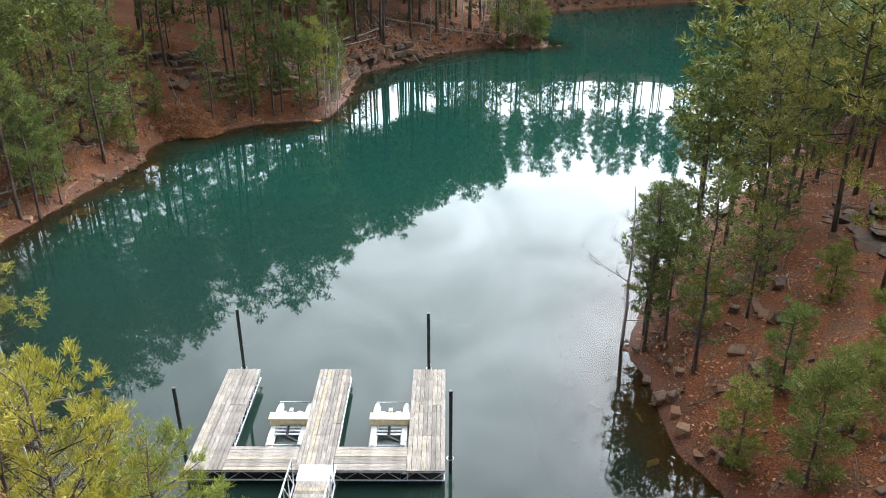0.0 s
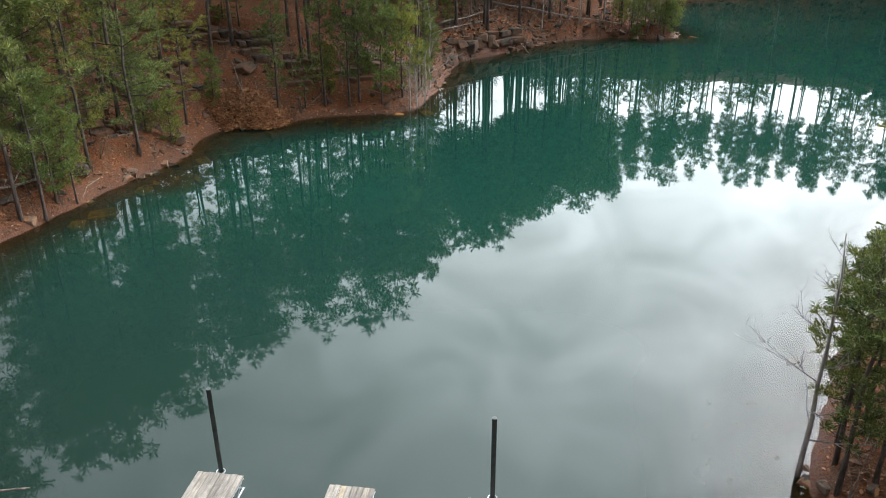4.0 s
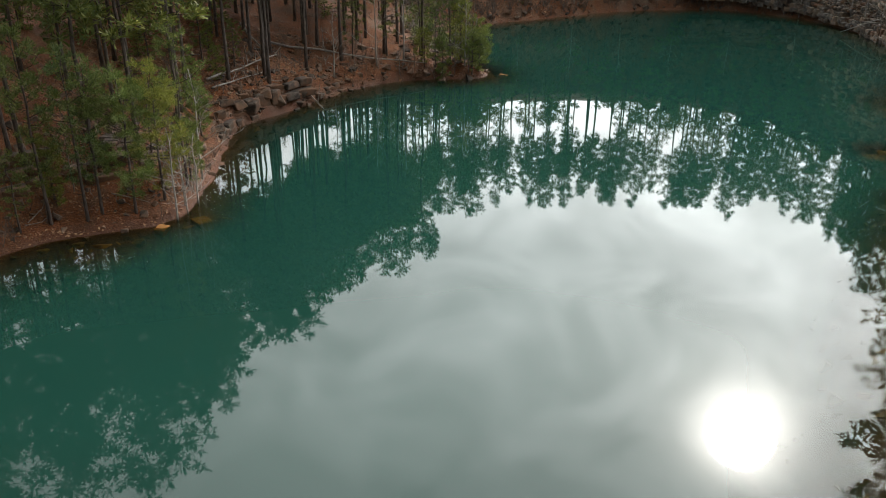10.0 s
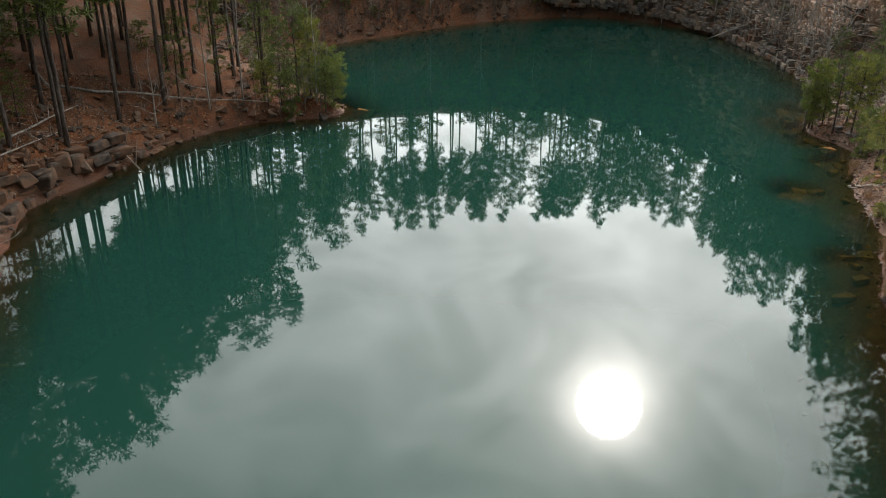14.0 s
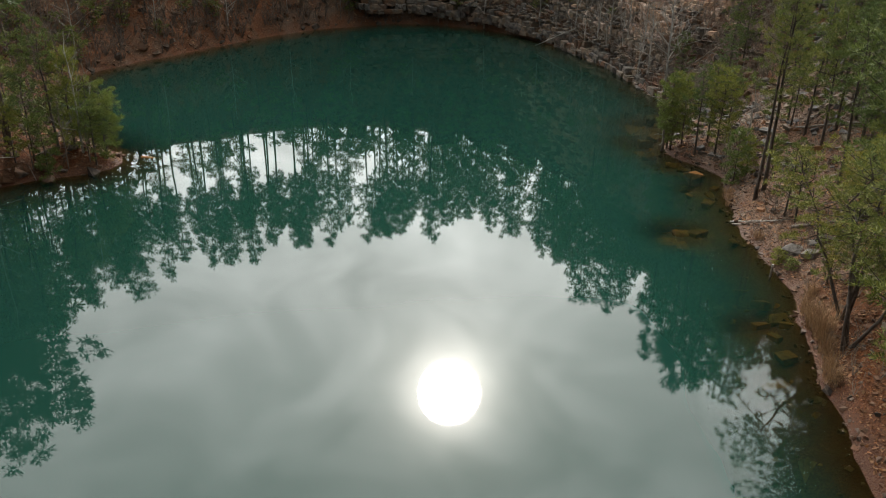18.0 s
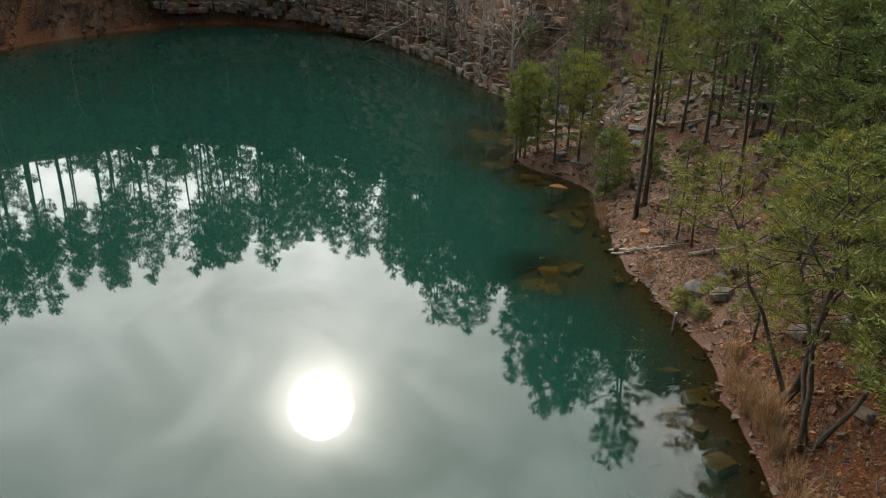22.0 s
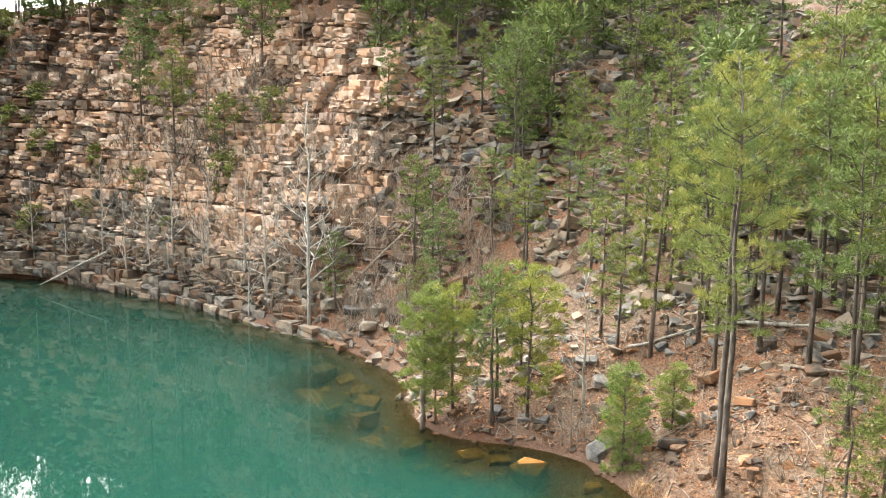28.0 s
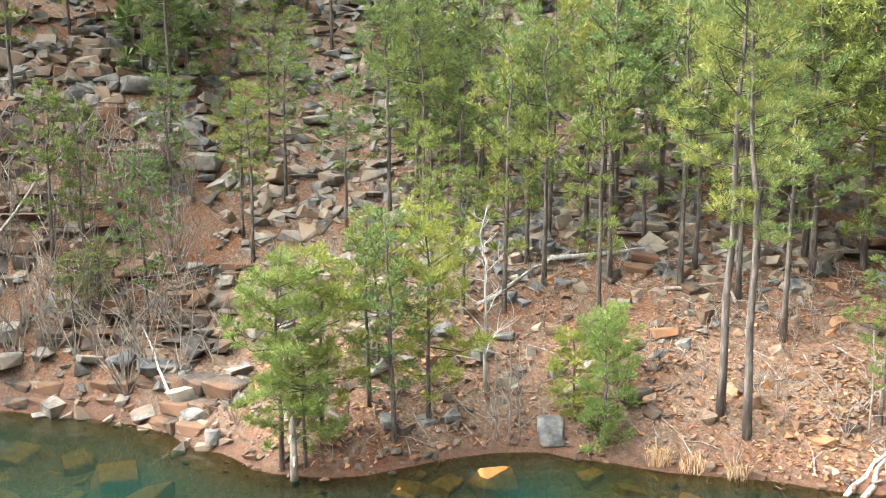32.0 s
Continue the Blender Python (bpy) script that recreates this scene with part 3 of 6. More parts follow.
# ---- trees ----
def pine_meshes(height, bare, spread_m, seed, tufts=1.0, per=16, ball=0.26, width=0.03, lean=0.02, top=2.0, gap=0.5, twigs=True, candle=0.0):
    """Trunk, limbs and needle crown of a pine: limbs in uneven whorls, each a flat fan of twigs that end in round tufts.
    bare: the share of the trunk below the crown; tufts: twigs a metre of limb and side; per: needle sprays in a tuft; gap: metres between whorls; candle: how far the tufts turn upright."""
    r = random.Random(seed)
    trunk, limbs, crown = Soup(), Soup(), Soup()
    bend = [Vector((r.uniform(-1, 1), r.uniform(-1, 1), 0)) * lean * height * (k / 8) ** 1.3 for k in range(9)]
    r0 = 0.0068 * height + 0.022
    axis = [Vector((0, 0, height * k / 8 - (0.25 if k == 0 else 0))) + bend[k] for k in range(9)]
    trunk.line(axis, [r0 * (1.25 if k == 0 else 1) * (1 - 0.88 * (k / 8) ** 1.2) + 0.006 for k in range(9)], 7)

    def on_axis(h):
        s = min(max(h / height * 8, 0), 7.999)
        k = int(s)
        return axis[k].lerp(axis[k + 1], s - k)

    def tuft(at, way, size):
        way = (way + Vector((0, 0, candle))).normalized()
        for _ in range(int(per * r.uniform(0.75, 1.25))):
            g = Vector((r.gauss(0, 1), r.gauss(0, 1), r.gauss(0.35, 0.7))).normalized()
            d = (g + way * (0.3 + candle)).normalized()
            c = at - way * size * r.uniform(-0.1, 0.35)
            side = d.cross(Vector((r.gauss(0, 1), r.gauss(0, 1), r.gauss(0, 1)))).normalized()
            near = c + d * size * r.uniform(0.05, 0.28)
            far = near + d * size * r.uniform(0.62, 0.8)
            if r.random() < 0.5:
                near, far = far, near
            crown.blade(near, far, width * r.uniform(0.7, 1.2), side)

    # dead stubs under the crown
    for _ in range(int(height * bare * 0.7)):
        a = on_axis(height * bare * r.uniform(0.35, 1.0))
        g, ln = r.uniform(0, 6.3), r.uniform(0.25, 0.9)
        limbs.line([a, a + Vector((math.cos(g), math.sin(g), r.uniform(-0.2, 0.3))) * ln], [0.014, 0.004], 3)
    h, turn = height * bare, r.uniform(0, 6)
    while h < height - 0.35 * gap:
        up = (h / height - bare) / (1 - bare)
        shape = 0.55 + 0.45 * up / 0.25 if up < 0.25 else max(0.0, 1 - ((up - 0.25) / 0.78) ** top) ** 0.7
        reach = max(spread_m * shape, 0.25)
        for _ in range(r.choice((3, 3, 4, 5)) if up < 0.85 else 3):
            turn += 2.4 + r.uniform(-0.6, 0.6)
            length = reach * r.choice((0.35, 0.6, 0.8, 1.0, 1.2)) * r.uniform(0.85, 1.1)
            a = on_axis(h + r.uniform(-0.16, 0.16))
            flat = Vector((math.cos(turn), math.sin(turn), 0))
            rise = r.uniform(-0.2, 0.35) + 0.75 * up * up
            mid = a + (flat + Vector((0, 0, rise))) * length * 0.55
            tip = mid + (flat + Vector((0, 0, rise + r.uniform(0.2, 0.7)))) * length * 0.45
            rr = 0.005 + 0.009 * length
            if twigs:
                limbs.line([a, mid, tip], [rr, rr * 0.7, 0.006], 3)
            elif length > 0.8:
                limbs.tube(a, tip, rr, 0.008, 3)
            way = (tip - mid).normalized()
            tuft(tip, way, ball * r.uniform(0.85, 1.25))
            across = Vector((-flat.y, flat.x, 0))
            n = max(1, int(length * tufts * 2 + r.random()))
            for k in range(n):
                q = 0.42 + 0.56 * (k + r.random()) / n
                e = a.lerp(mid, q / 0.55) if q < 0.55 else mid.lerp(tip, (q - 0.55) / 0.45)
                out = length * (0.14 + 0.3 * (1 - q)) * r.uniform(0.4, 1.3) + 0.08
                w = (flat * 0.7 + across * (1 if k % 2 else -1) * r.uniform(0.5, 1.0) + Vector((0, 0, r.uniform(0.0, 0.9)))).normalized()
                end = e + w * out
                if twigs:
                    limbs.blade(e, end, 0.016, across)
                tuft(end, w, ball * r.uniform(0.75, 1.2))
        h += gap * r.uniform(0.55, 1.45) * (1 - 0.35 * up)
    tuft(axis[8], Vector((0, 0, 1)), ball * 1.2)
    return trunk, limbs, crown


def make_pine(name, label, category, height, bare, spread_m, seed, mat=None, **more):
    trunk, limbs, crown = pine_meshes(height, bare, spread_m, seed, **more)
    ob = thing(name, pose(0, -60, -40), label, category)
    ob["tall"] = height
    part("trunk", trunk.mesh("trunk", BARK, True), None, ob)
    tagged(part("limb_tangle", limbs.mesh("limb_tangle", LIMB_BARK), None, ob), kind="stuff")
    tagged(part("crown", crown.mesh("crown", mat or NEEDLE), None, ob), kind="stuff")
    return ob


def bare_meshes(height, seed, reach=0.32, many=13, thin=0.009, deep=2):
    """Trunk and twigs of a leafless tree."""
    r = random.Random(seed)
    trunk, twigs = Soup(), Soup()
    axis = [Vector((r.uniform(-1, 1) * 0.02 * height * k / 7, r.uniform(-1, 1) * 0.02 * height * k / 7, height * k / 7 - (0.2 if k == 0 else 0))) for k in range(8)]
    trunk.line(axis, [thin * height * (1 - 0.88 * k / 7) + 0.008 for k in range(8)], 6)

    def grow(a, way, length, rad, deep):
        pts, p, w = [a], a, way
        for _ in range(3):
            w = (w + Vector((r.uniform(-.25, .25), r.uniform(-.25, .25), r.uniform(-.05, .22)))).normalized()
            p = p + w * length / 3
            pts.append(p)
        twigs.line(pts, [rad, rad * 0.75, rad * 0.5, 0.004], 3)
        if deep:
            for _ in range(r.choice((3, 4, 5))):
                k = r.choice((1, 1, 2, 2, 3))
                side = Vector((r.gauss(0, 1), r.gauss(0, 1), r.uniform(-0.2, 0.8))).normalized()
                grow(pts[k], (w + side * 0.9).normalized(), length * r.uniform(0.35, 0.6), rad * 0.55, deep - 1)

    turn = r.uniform(0, 6)
    for k in range(many):
        s = 0.2 + 0.78 * k / many
        turn += 2.4 + r.uniform(-.4, .4)
        q = s * 7
        a = axis[int(q)].lerp(axis[min(int(q) + 1, 7)], q - int(q))
        grow(a, Vector((math.cos(turn), math.sin(turn), r.uniform(0.35, 0.9))).normalized(), height * reach * (1.15 - s) * r.uniform(0.7, 1.2), thin * height * 0.42 * (1.1 - s) + 0.006, deep)
    return trunk, twigs


def make_bare(name, label, category, height, seed, mat, **more):
    trunk, twigs = bare_meshes(height, seed, **more)
    ob = thing(name, pose(0, -60, -40), label, category)
    ob["tall"] = height
    part("trunk", trunk.mesh("trunk", mat, True), None, ob)
    tagged(part("twig_crown", twigs.mesh("twig_crown", mat), None, ob), kind="stuff")
    return ob


def planted(x, y, size=1.0, turn=0.0, tilt=0.0, wide=None):
    z = float(land(np.array([x]), np.array([y]))[0])
    return pose(x, y, max(z, -0.5) - 0.06, tilt, 0, turn) @ Matrix.Diagonal((wide or size, wide or size, size, 1))


TALL_WORDS = "tall pine with a bare trunk and open needle crown"
FAR = dict(per=13, ball=0.56, width=0.125, twigs=False)
TALL = [make_pine("pine_tree", TALL_WORDS, "tree", 12, 0.24 + 0.08 * (k % 3), 2.1 + 0.25 * (k % 2), 10 + k, tufts=0.9, gap=0.66, top=1.6 + 0.5 * (k % 3), **FAR) for k in range(6)]
HIGH = [make_pine("pine_tree", TALL_WORDS, "tree", 15, 0.40 + 0.05 * (k % 3), 2.5 + 0.3 * (k % 2), 100 + k, tufts=1.1, gap=0.6, top=2.2 + 0.6 * (k % 2), **FAR) for k in range(5)]
SLIM = [make_pine("pine_tree", TALL_WORDS, "tree", 15, 0.42 + 0.06 * (k % 3), 1.55 + 0.2 * (k % 2), 200 + k, tufts=1.0, gap=0.62, top=1.7 + 0.5 * (k % 2), **FAR) for k in range(5)]
FINE = [make_pine("pine_tree", TALL_WORDS, "tree", 9, 0.3 + 0.06 * k, 1.5, 90 + k, tufts=2.1, per=30, ball=0.23, width=0.028, gap=0.48, top=2.2, candle=0.35) for k in range(4)]
MID = [make_pine("pine_tree", "slender young pine standing among others near the water", "tree", 6, 0.24, 1.05, 30 + k, tufts=2.2, per=30, ball=0.21, width=0.024, gap=0.4, top=1.8, candle=0.35) for k in range(4)]
BRIGHT = [make_pine("pine_tree", "yellow-green young pine with a soft bushy crown", "tree", 5, 0.12, 1.12, 40 + k, mat=BRIGHT_NEEDLE, tufts=3.0, per=48, ball=0.23, width=0.017, gap=0.33, top=2.0, candle=0.3) for k in range(3)]
BUSH = [make_pine("pine_sapling", "bushy green pine sapling among the stones", "sapling", 3, 0.05, 0.72, 50 + k, mat=BRIGHT_NEEDLE, tufts=4.0, per=42, ball=0.19, width=0.015, gap=0.21, top=1.9, candle=0.3) for k in range(3)]
BIG = [make_pine("pine_tree", "broad pine with heavy needle boughs on the bank", "tree", 12, 0.2, 2.8, 60 + k, tufts=1.8, per=24, ball=0.3, width=0.040, gap=0.52, top=2.0, candle=0.3) for k in range(3)]
LIT = [make_pine("pine_tree", "broad pine with yellow-green boughs on the bank", "tree", 10, 0.22, 2.3, 180 + k, mat=GOLD_NEEDLE, tufts=1.8, per=26, ball=0.28, width=0.036, gap=0.52, candle=0.3) for k in range(2)]
GOLD = [make_pine("pine_tree", "tall straight pine with a dark trunk and yellow-green clumps", "tree", 11, 0.42, 1.3, 150 + k, mat=GOLD_NEEDLE, tufts=2.8, per=44, ball=0.22, width=0.015, gap=0.52, candle=0.4) for k in range(2)]
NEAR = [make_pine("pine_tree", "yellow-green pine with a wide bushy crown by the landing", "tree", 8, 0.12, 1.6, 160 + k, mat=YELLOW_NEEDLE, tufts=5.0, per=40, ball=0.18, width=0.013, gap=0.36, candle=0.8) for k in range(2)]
HEDGE = [make_pine("pine_tree", "low dense pine", "tree", 5, 0.04, 1.6, 120 + k, tufts=0.8, gap=0.7, **FAR) for k in range(3)]


def make_twisted(seed):
    """A pine of three bent stems from one root."""
    ob = thing("pine_tree", pose(0, -60, -40), "twisted pine with several dark stems by the water", "tree")
    ob["tall"] = 8
    for k, (turn, tilt, high) in enumerate(((20, 10, 8.0), (140, 24, 6.6), (265, 18, 7.2))):
        trunk, limbs, crown = pine_meshes(high, 0.4, 1.7, seed + k, tufts=1.8, per=32, ball=0.22, width=0.022, lean=0.06, candle=0.35)
        for pname, soup, mat, smooth in (("stem", trunk, BARK, True), ("limb_tangle", limbs, LIMB_BARK, False), ("crown", crown, GOLD_NEEDLE, False)):
            o = part(pname, soup.mesh(pname, mat, smooth), None, ob)
            o.matrix_basis = pose(0.12 * math.cos(k * 2.1), 0.12 * math.sin(k * 2.1), 0, 0, tilt, turn)
            if pname != "stem":
                tagged(o, kind="stuff")
    return ob


TWISTED = [make_twisted(130), make_twisted(140)]
PALE = [make_bare("bare_tree", "leafless pale-barked tree at the water's edge", "tree", 9, 70 + k, PALE_BARK) for k in range(3)]
THIN = [make_bare("bare_tree", "thin leafless pale tree on the quarry bank", "tree", 8, 170 + k, PALE_BARK, many=17, deep=1, thin=0.008) for k in range(3)]
GREY = [make_bare("bare_tree", "thin leafless grey tree on the stony bank", "tree", 5, 80 + k, GREY_TWIG, reach=0.3, thin=0.007, many=18, deep=1) for k in range(4)]
WHITE_TREE = [make_bare("bare_tree", "white-barked leafless tree in front of the quarry wall", "tree", 10, 75, WHITE_BARK, reach=0.36, many=26, thin=0.009)]
PATTERNS = SLIM + LIT + NEAR + GOLD + HEDGE + TWISTED + WHITE_TREE + TALL + HIGH + FINE + MID + BRIGHT + BUSH + BIG + PALE + THIN + GREY
PLACED = []


def woods(name, label, n, box_xy, lo, hi, kinds, sizes, seed, gap=2.0):
    """A distant wood as one object: trunks in one part, needles in another."""
    r = random.Random(seed)
    x = np.array([r.uniform(box_xy[0], box_xy[2]) for _ in range(n * 14)])
    y = np.array([r.uniform(box_xy[1], box_xy[3]) for _ in range(n * 14)])
    d = inland(x, y)
    made, kept = 0, {"trunk": [], "limb_tangle": [], "crown": []}
    for a, b, c in zip(x, y, d):
        if made >= n:
            break
        if not lo < c < hi or any((a - p) ** 2 + (b - q) ** 2 < gap * gap for p, q in PLACED):
            continue
        PLACED.append((a, b))
        made += 1
        k = r.choice(kinds)
        size = r.uniform(*sizes) / k["tall"]
        m = np.array(planted(a, b, size, r.uniform(0, 360), r.uniform(-2, 2), size ** 0.6))
        for o in k.children:
            kept[o.data.name.split(".")[0]].append((o.data, m))
    top = thing(name, Matrix(), label, "woods", kind="stuff")
    for pname, items in kept.items():
        vs, ls, ts, n0 = [], [], [], 0
        for me, m in items:
            v, l, t = np.empty(len(me.vertices) * 3), np.empty(len(me.loops), np.int32), np.empty(len(me.polygons), np.int32)
            me.vertices.foreach_get("co", v)
            me.loops.foreach_get("vertex_index", l)
            me.polygons.foreach_get("loop_total", t)
            vs.append(v.reshape(-1, 3) @ m[:3, :3].T + m[:3, 3])
            ls.append(l + n0)
            ts.append(t)
            n0 += len(me.vertices)
        v, l, t = np.concatenate(vs), np.concatenate(ls), np.concatenate(ts)
        me = bpy.data.meshes.new(pname)
        me.vertices.add(len(v))
        me.vertices.foreach_set("co", v.ravel())
        me.loops.add(len(l))
        me.loops.foreach_set("vertex_index", l)
        me.polygons.add(len(t))
        me.polygons.foreach_set("loop_start", np.r_[0, np.cumsum(t)[:-1]])
        me.update(calc_edges=True)
        me.materials.append(NEEDLE if pname == "crown" else BARK)
        tagged(part(pname, me, None, top), kind="stuff")


def stand(rows, kinds, seed, label="", group="", tilt=2.0):
    """Trees at known places: rows of x, y, height."""
    r = random.Random(seed)
    for x, y, h in rows:
        k = r.choice(kinds)
        PLACED.append((x, y))
        ob = copy_thing(k, planted(x, y, h / k["tall"], r.uniform(0, 360), r.uniform(-tilt, tilt), (h / k["tall"]) ** 0.6))
        tagged(ob, label, group=group)


def forest(n, box_xy, lo, hi, kinds, sizes, seed, gap=1.6, group="", clear=None):
    """Random trees on land between lo and hi metres from the water."""
    r = random.Random(seed)
    x = np.array([r.uniform(box_xy[0], box_xy[2]) for _ in range(n * 14)])
    y = np.array([r.uniform(box_xy[1], box_xy[3]) for _ in range(n * 14)])
    d = inland(x, y)
    made = 0
    for a, b, c in zip(x, y, d):
        if made >= n:
            break
        if not lo < c < hi or any((a - p) ** 2 + (b - q) ** 2 < gap * gap for p, q in PLACED):
            continue
        if clear and clear[0] < a < clear[2] and clear[1] < b < clear[3]:
            continue
        PLACED.append((a, b))
        k = r.choice(kinds)
        size = r.uniform(*sizes) / k["tall"]
        tagged(copy_thing(k, planted(a, b, size, r.uniform(0, 360), r.uniform(-2, 2), size ** 0.6)), group=group)
        made += 1


# the west bank
stand([(-22.2, 44.7, 8.2), (-22.8, 43.8, 12), (-21.9, 46.8, 4.6), (-14.7, 65.1, 9.2), (-13.1, 65.4, 8.2), (-12.5, 65.8, 7.6), (-17.2, 62.8, 7.4), (-9.0, 69.3, 8.4), (-15.8, 64.2, 4.0)], MID, 1)
stand([(-23.6, 46.4, 11), (-25.8, 49.0, 12.5), (-24.6, 58.0, 12), (-28.0, 54.0, 13), (-21.4, 52.3, 9.8)], BIG, 90)
stand([(-11.0, 66.1, 7.2), (-9.8, 67.2, 6.8), (-22.4, 46.0, 6)], BRIGHT, 3)
stand([(-9.1, 66.2, 4.9), (-8.7, 67.0, 3.2), (-8.6, 71.4, 6.2), (-24, 43.5, 4), (-25, 41.5, 5), (-8.4, 68.4, 4), (-8.9, 67.6, 3.6)], PALE, 4)
stand([(-22, 67.8, 16), (-22.4, 83.5, 15), (-15.3, 90.8, 14), (-10.4, 95.2, 13), (-6.2, 87.8, 15), (-0.2, 102.5, 15), (1.7, 102, 14), (-10.9, 95.6, 13),
       (-6.4, 89.6, 15), (-8.6, 98.1, 14), (3.6, 106.7, 14), (-22.9, 66.2, 16), (-0.6, 101, 14)], HIGH, 5)
stand([(9.0, 98.6, 7.6), (6.4, 99.6, 8.2), (3.4, 98.6, 7.2), (7.6, 98.0, 5.0), (10.9, 98.4, 4.4), (0.4, 97.4, 6.4)], MID, 87)
stand([(10.7, 97.0, 3.8), (6.6, 97.6, 3.4), (11.6, 98.6, 4.2)], BRIGHT, 88)
stand([(2.4, 96.6, 7.5), (-1.2, 93.6, 5.5), (10.2, 98.0, 7), (4.8, 98.0, 8)], PALE, 89)
stand([(8.1, 96.9, 3.4), (11.4, 97.6, 3.7), (9.9, 98.6, 5.5)], BUSH, 6)
stand([(4.3, 96.6, 3.6), (7.4, 97.3, 4.4), (5.7, 97.4, 3.2), (2.5, 96.3, 3), (9.2, 97.1, 4.5), (0.5, 95.2, 2.4), (10.4, 97.2, 4.2)], GREY, 7)
forest(14, (-46, 40, 8, 108), 5.0, 11, HIGH, (14, 17.5), 8, 2.8, "pines on the west bank", (-12, 88, 14, 97))
woods("distant_pines", "tall pines behind the west bank", 34, (-46, 40, 8, 108), 9, 22, HIGH, (14, 17.5), 84, 2.2)
forest(7, (-30, 30, -8, 84), 4.0, 9, HIGH, (13, 16.5), 9, 3.0, "pines on the west bank", (-24, 58, -16, 66))
forest(12, (-34, 40, -8, 100), 2.5, 12, MID, (3, 6), 131, 2.0, "young pines under the west wood")
forest(9, (-34, 40, -6, 100), 1.5, 10, BUSH, (1.4, 2.8), 132, 1.6, "young pines under the west wood")
woods("distant_pines", "pine wood on the west ridge", 14, (-56, 36, 8, 112), 20, 34, TALL, (13, 16), 10, 2.2)
woods("distant_thicket", "low pines and brush under the west wood", 70, (-46, 34, 6, 106), 9, 24, HEDGE, (2.0, 5.0), 133, 1.5)
forest(10, (-30, 34, -5, 70), 0.8, 8, GREY, (3, 5), 11, 1.2)
stand([(-5.9, 87.3, 16.5), (-6.3, 89.4, 17), (-3.4, 93.4, 17), (-0.6, 97.0, 17.5), (3.2, 99.0, 17), (6.6, 99.6, 16), (-10.4, 76.2, 14.5), (-10.8, 79.2, 15.5), (-9.9, 73.2, 14),
       (-10.9, 82.4, 15.5), (-8.6, 86.0, 16), (-11.6, 70.8, 15), (0.9, 101.0, 17), (-2.6, 99.0, 17.5)], HIGH, 81, group="pines on the west bank")
stand([(-24.2, 47.2, 14.5), (-23.9, 50.6, 15), (-23.4, 54.2, 15), (-25.2, 40.0, 14), (-24.6, 36.6, 14), (-25.5, 56.5, 15.5),
       (-16.6, 68.4, 16), (-13.4, 69.0, 16)], HIGH, 82, group="pines on the west bank")
woods("distant_pines", "tall pines behind the west point", 14, (-16, 92, 12, 112), 4, 15, HIGH, (13.5, 16.5), 83, 2.0)
stand([(-22.6, 49.4, 10), (-21.6, 58.6, 7.5)], LIT, 85, "pine with low yellow-green boughs over the leafy shore")
stand([(-20.8, 54.9, 2.8), (-21.0, 61.5, 3.1), (-22.0, 54.4, 4.0), (-22.8, 47.4, 3.6), (-14.8, 66.4, 3.2), (-9.0, 70.4, 3.4), (-9.3, 76.8, 3.2)], BUSH, 86)
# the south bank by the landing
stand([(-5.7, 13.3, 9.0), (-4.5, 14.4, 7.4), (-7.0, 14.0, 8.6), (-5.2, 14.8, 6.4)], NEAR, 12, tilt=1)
stand([(-14.6, 22.2, 9.0), (-14.4, 25.2, 8.6), (-16.4, 24.0, 10.5)], LIT, 13)
stand([(-12.7, 23.5, 5.4), (-13.2, 24.1, 4.6)], PALE, 14)
# the east bank by the landing
stand([(8.5, 30.3, 7.0), (9.2, 30.1, 5.8), (9.4, 33.2, 5.7), (8.7, 31.3, 6.4), (10.0, 33.2, 5.6), (9.0, 32.2, 6.2)], MID, 15)
stand([(9.6, 27.6, 7.8)], MID, 16, "leaning pine with a grey trunk on the red bank", tilt=5)
stand([(14.0, 34.4, 8.8), (16.4, 28.8, 12.8), (17.2, 34.6, 13), (16.2, 40.6, 12), (19.2, 31.4, 13), (19.4, 26.6, 12.5), (16.6, 38.0, 12)], LIT, 17)
stand([(7.85, 31.3, 7.2)], PALE, 18, "leafless dead tree standing in the shallows", tilt=0.5)
stand([(9.7, 23.1, 3.3), (11.1, 21.4, 4.4), (11.7, 25.2, 3.2), (12.8, 22.6, 3.0), (14.9, 29.4, 2.4), (10.6, 30.4, 2.6), (14.6, 24.4, 4.0)], BUSH, 19, "green pine sapling on the red bank by the landing")
stand([(12.2, 30.0, 4.6), (13.3, 31.6, 5.0)], MID, 20)
LANDING = (8, 17, 16.5, 34)
forest(18, (9, 18, 32, 60), 4.5, 16, TALL, (10.5, 13.5), 21, 2.3, "pines on the east bank", LANDING)
forest(14, (9, 33, 32, 60), 1.0, 6, MID + TALL, (7, 11), 22, 2.0, "pines on the east bank", LANDING)
stand([(31.2, 63.1, 7.6), (29.9, 62.0, 7.6)], TWISTED, 23, tilt=1)
stand([(36.4, 64.6, 12.5), (28.6, 59.0, 9.0), (27.0, 57.8, 9), (30.6, 59.2, 9.5), (38.8, 65.2, 12.0), (40.8, 66.8, 11.0), (43.0, 67.8, 10.0), (38.6, 62.4, 11), (34.6, 60.6, 10.5),
       (36.8, 62.8, 11), (41.6, 64.4, 11)], BIG + LIT, 123)
stand([(38.1, 71.0, 3.9), (37.8, 70.2, 3.6), (44.8, 74.2, 7.4), (47.3, 78.3, 5.2), (46.4, 76.4, 7.6), (48.2, 74.6, 8.0), (45.1, 80.8, 4.2), (39.5, 67.9, 5.2), (33.2, 65.2, 3.0), (31.9, 61.5, 5.6)], MID, 124)
forest(9, (24, 50, 40, 66), 4.0, 9, BIG + FINE, (8, 11), 125, 2.4, "pines on the east bank")
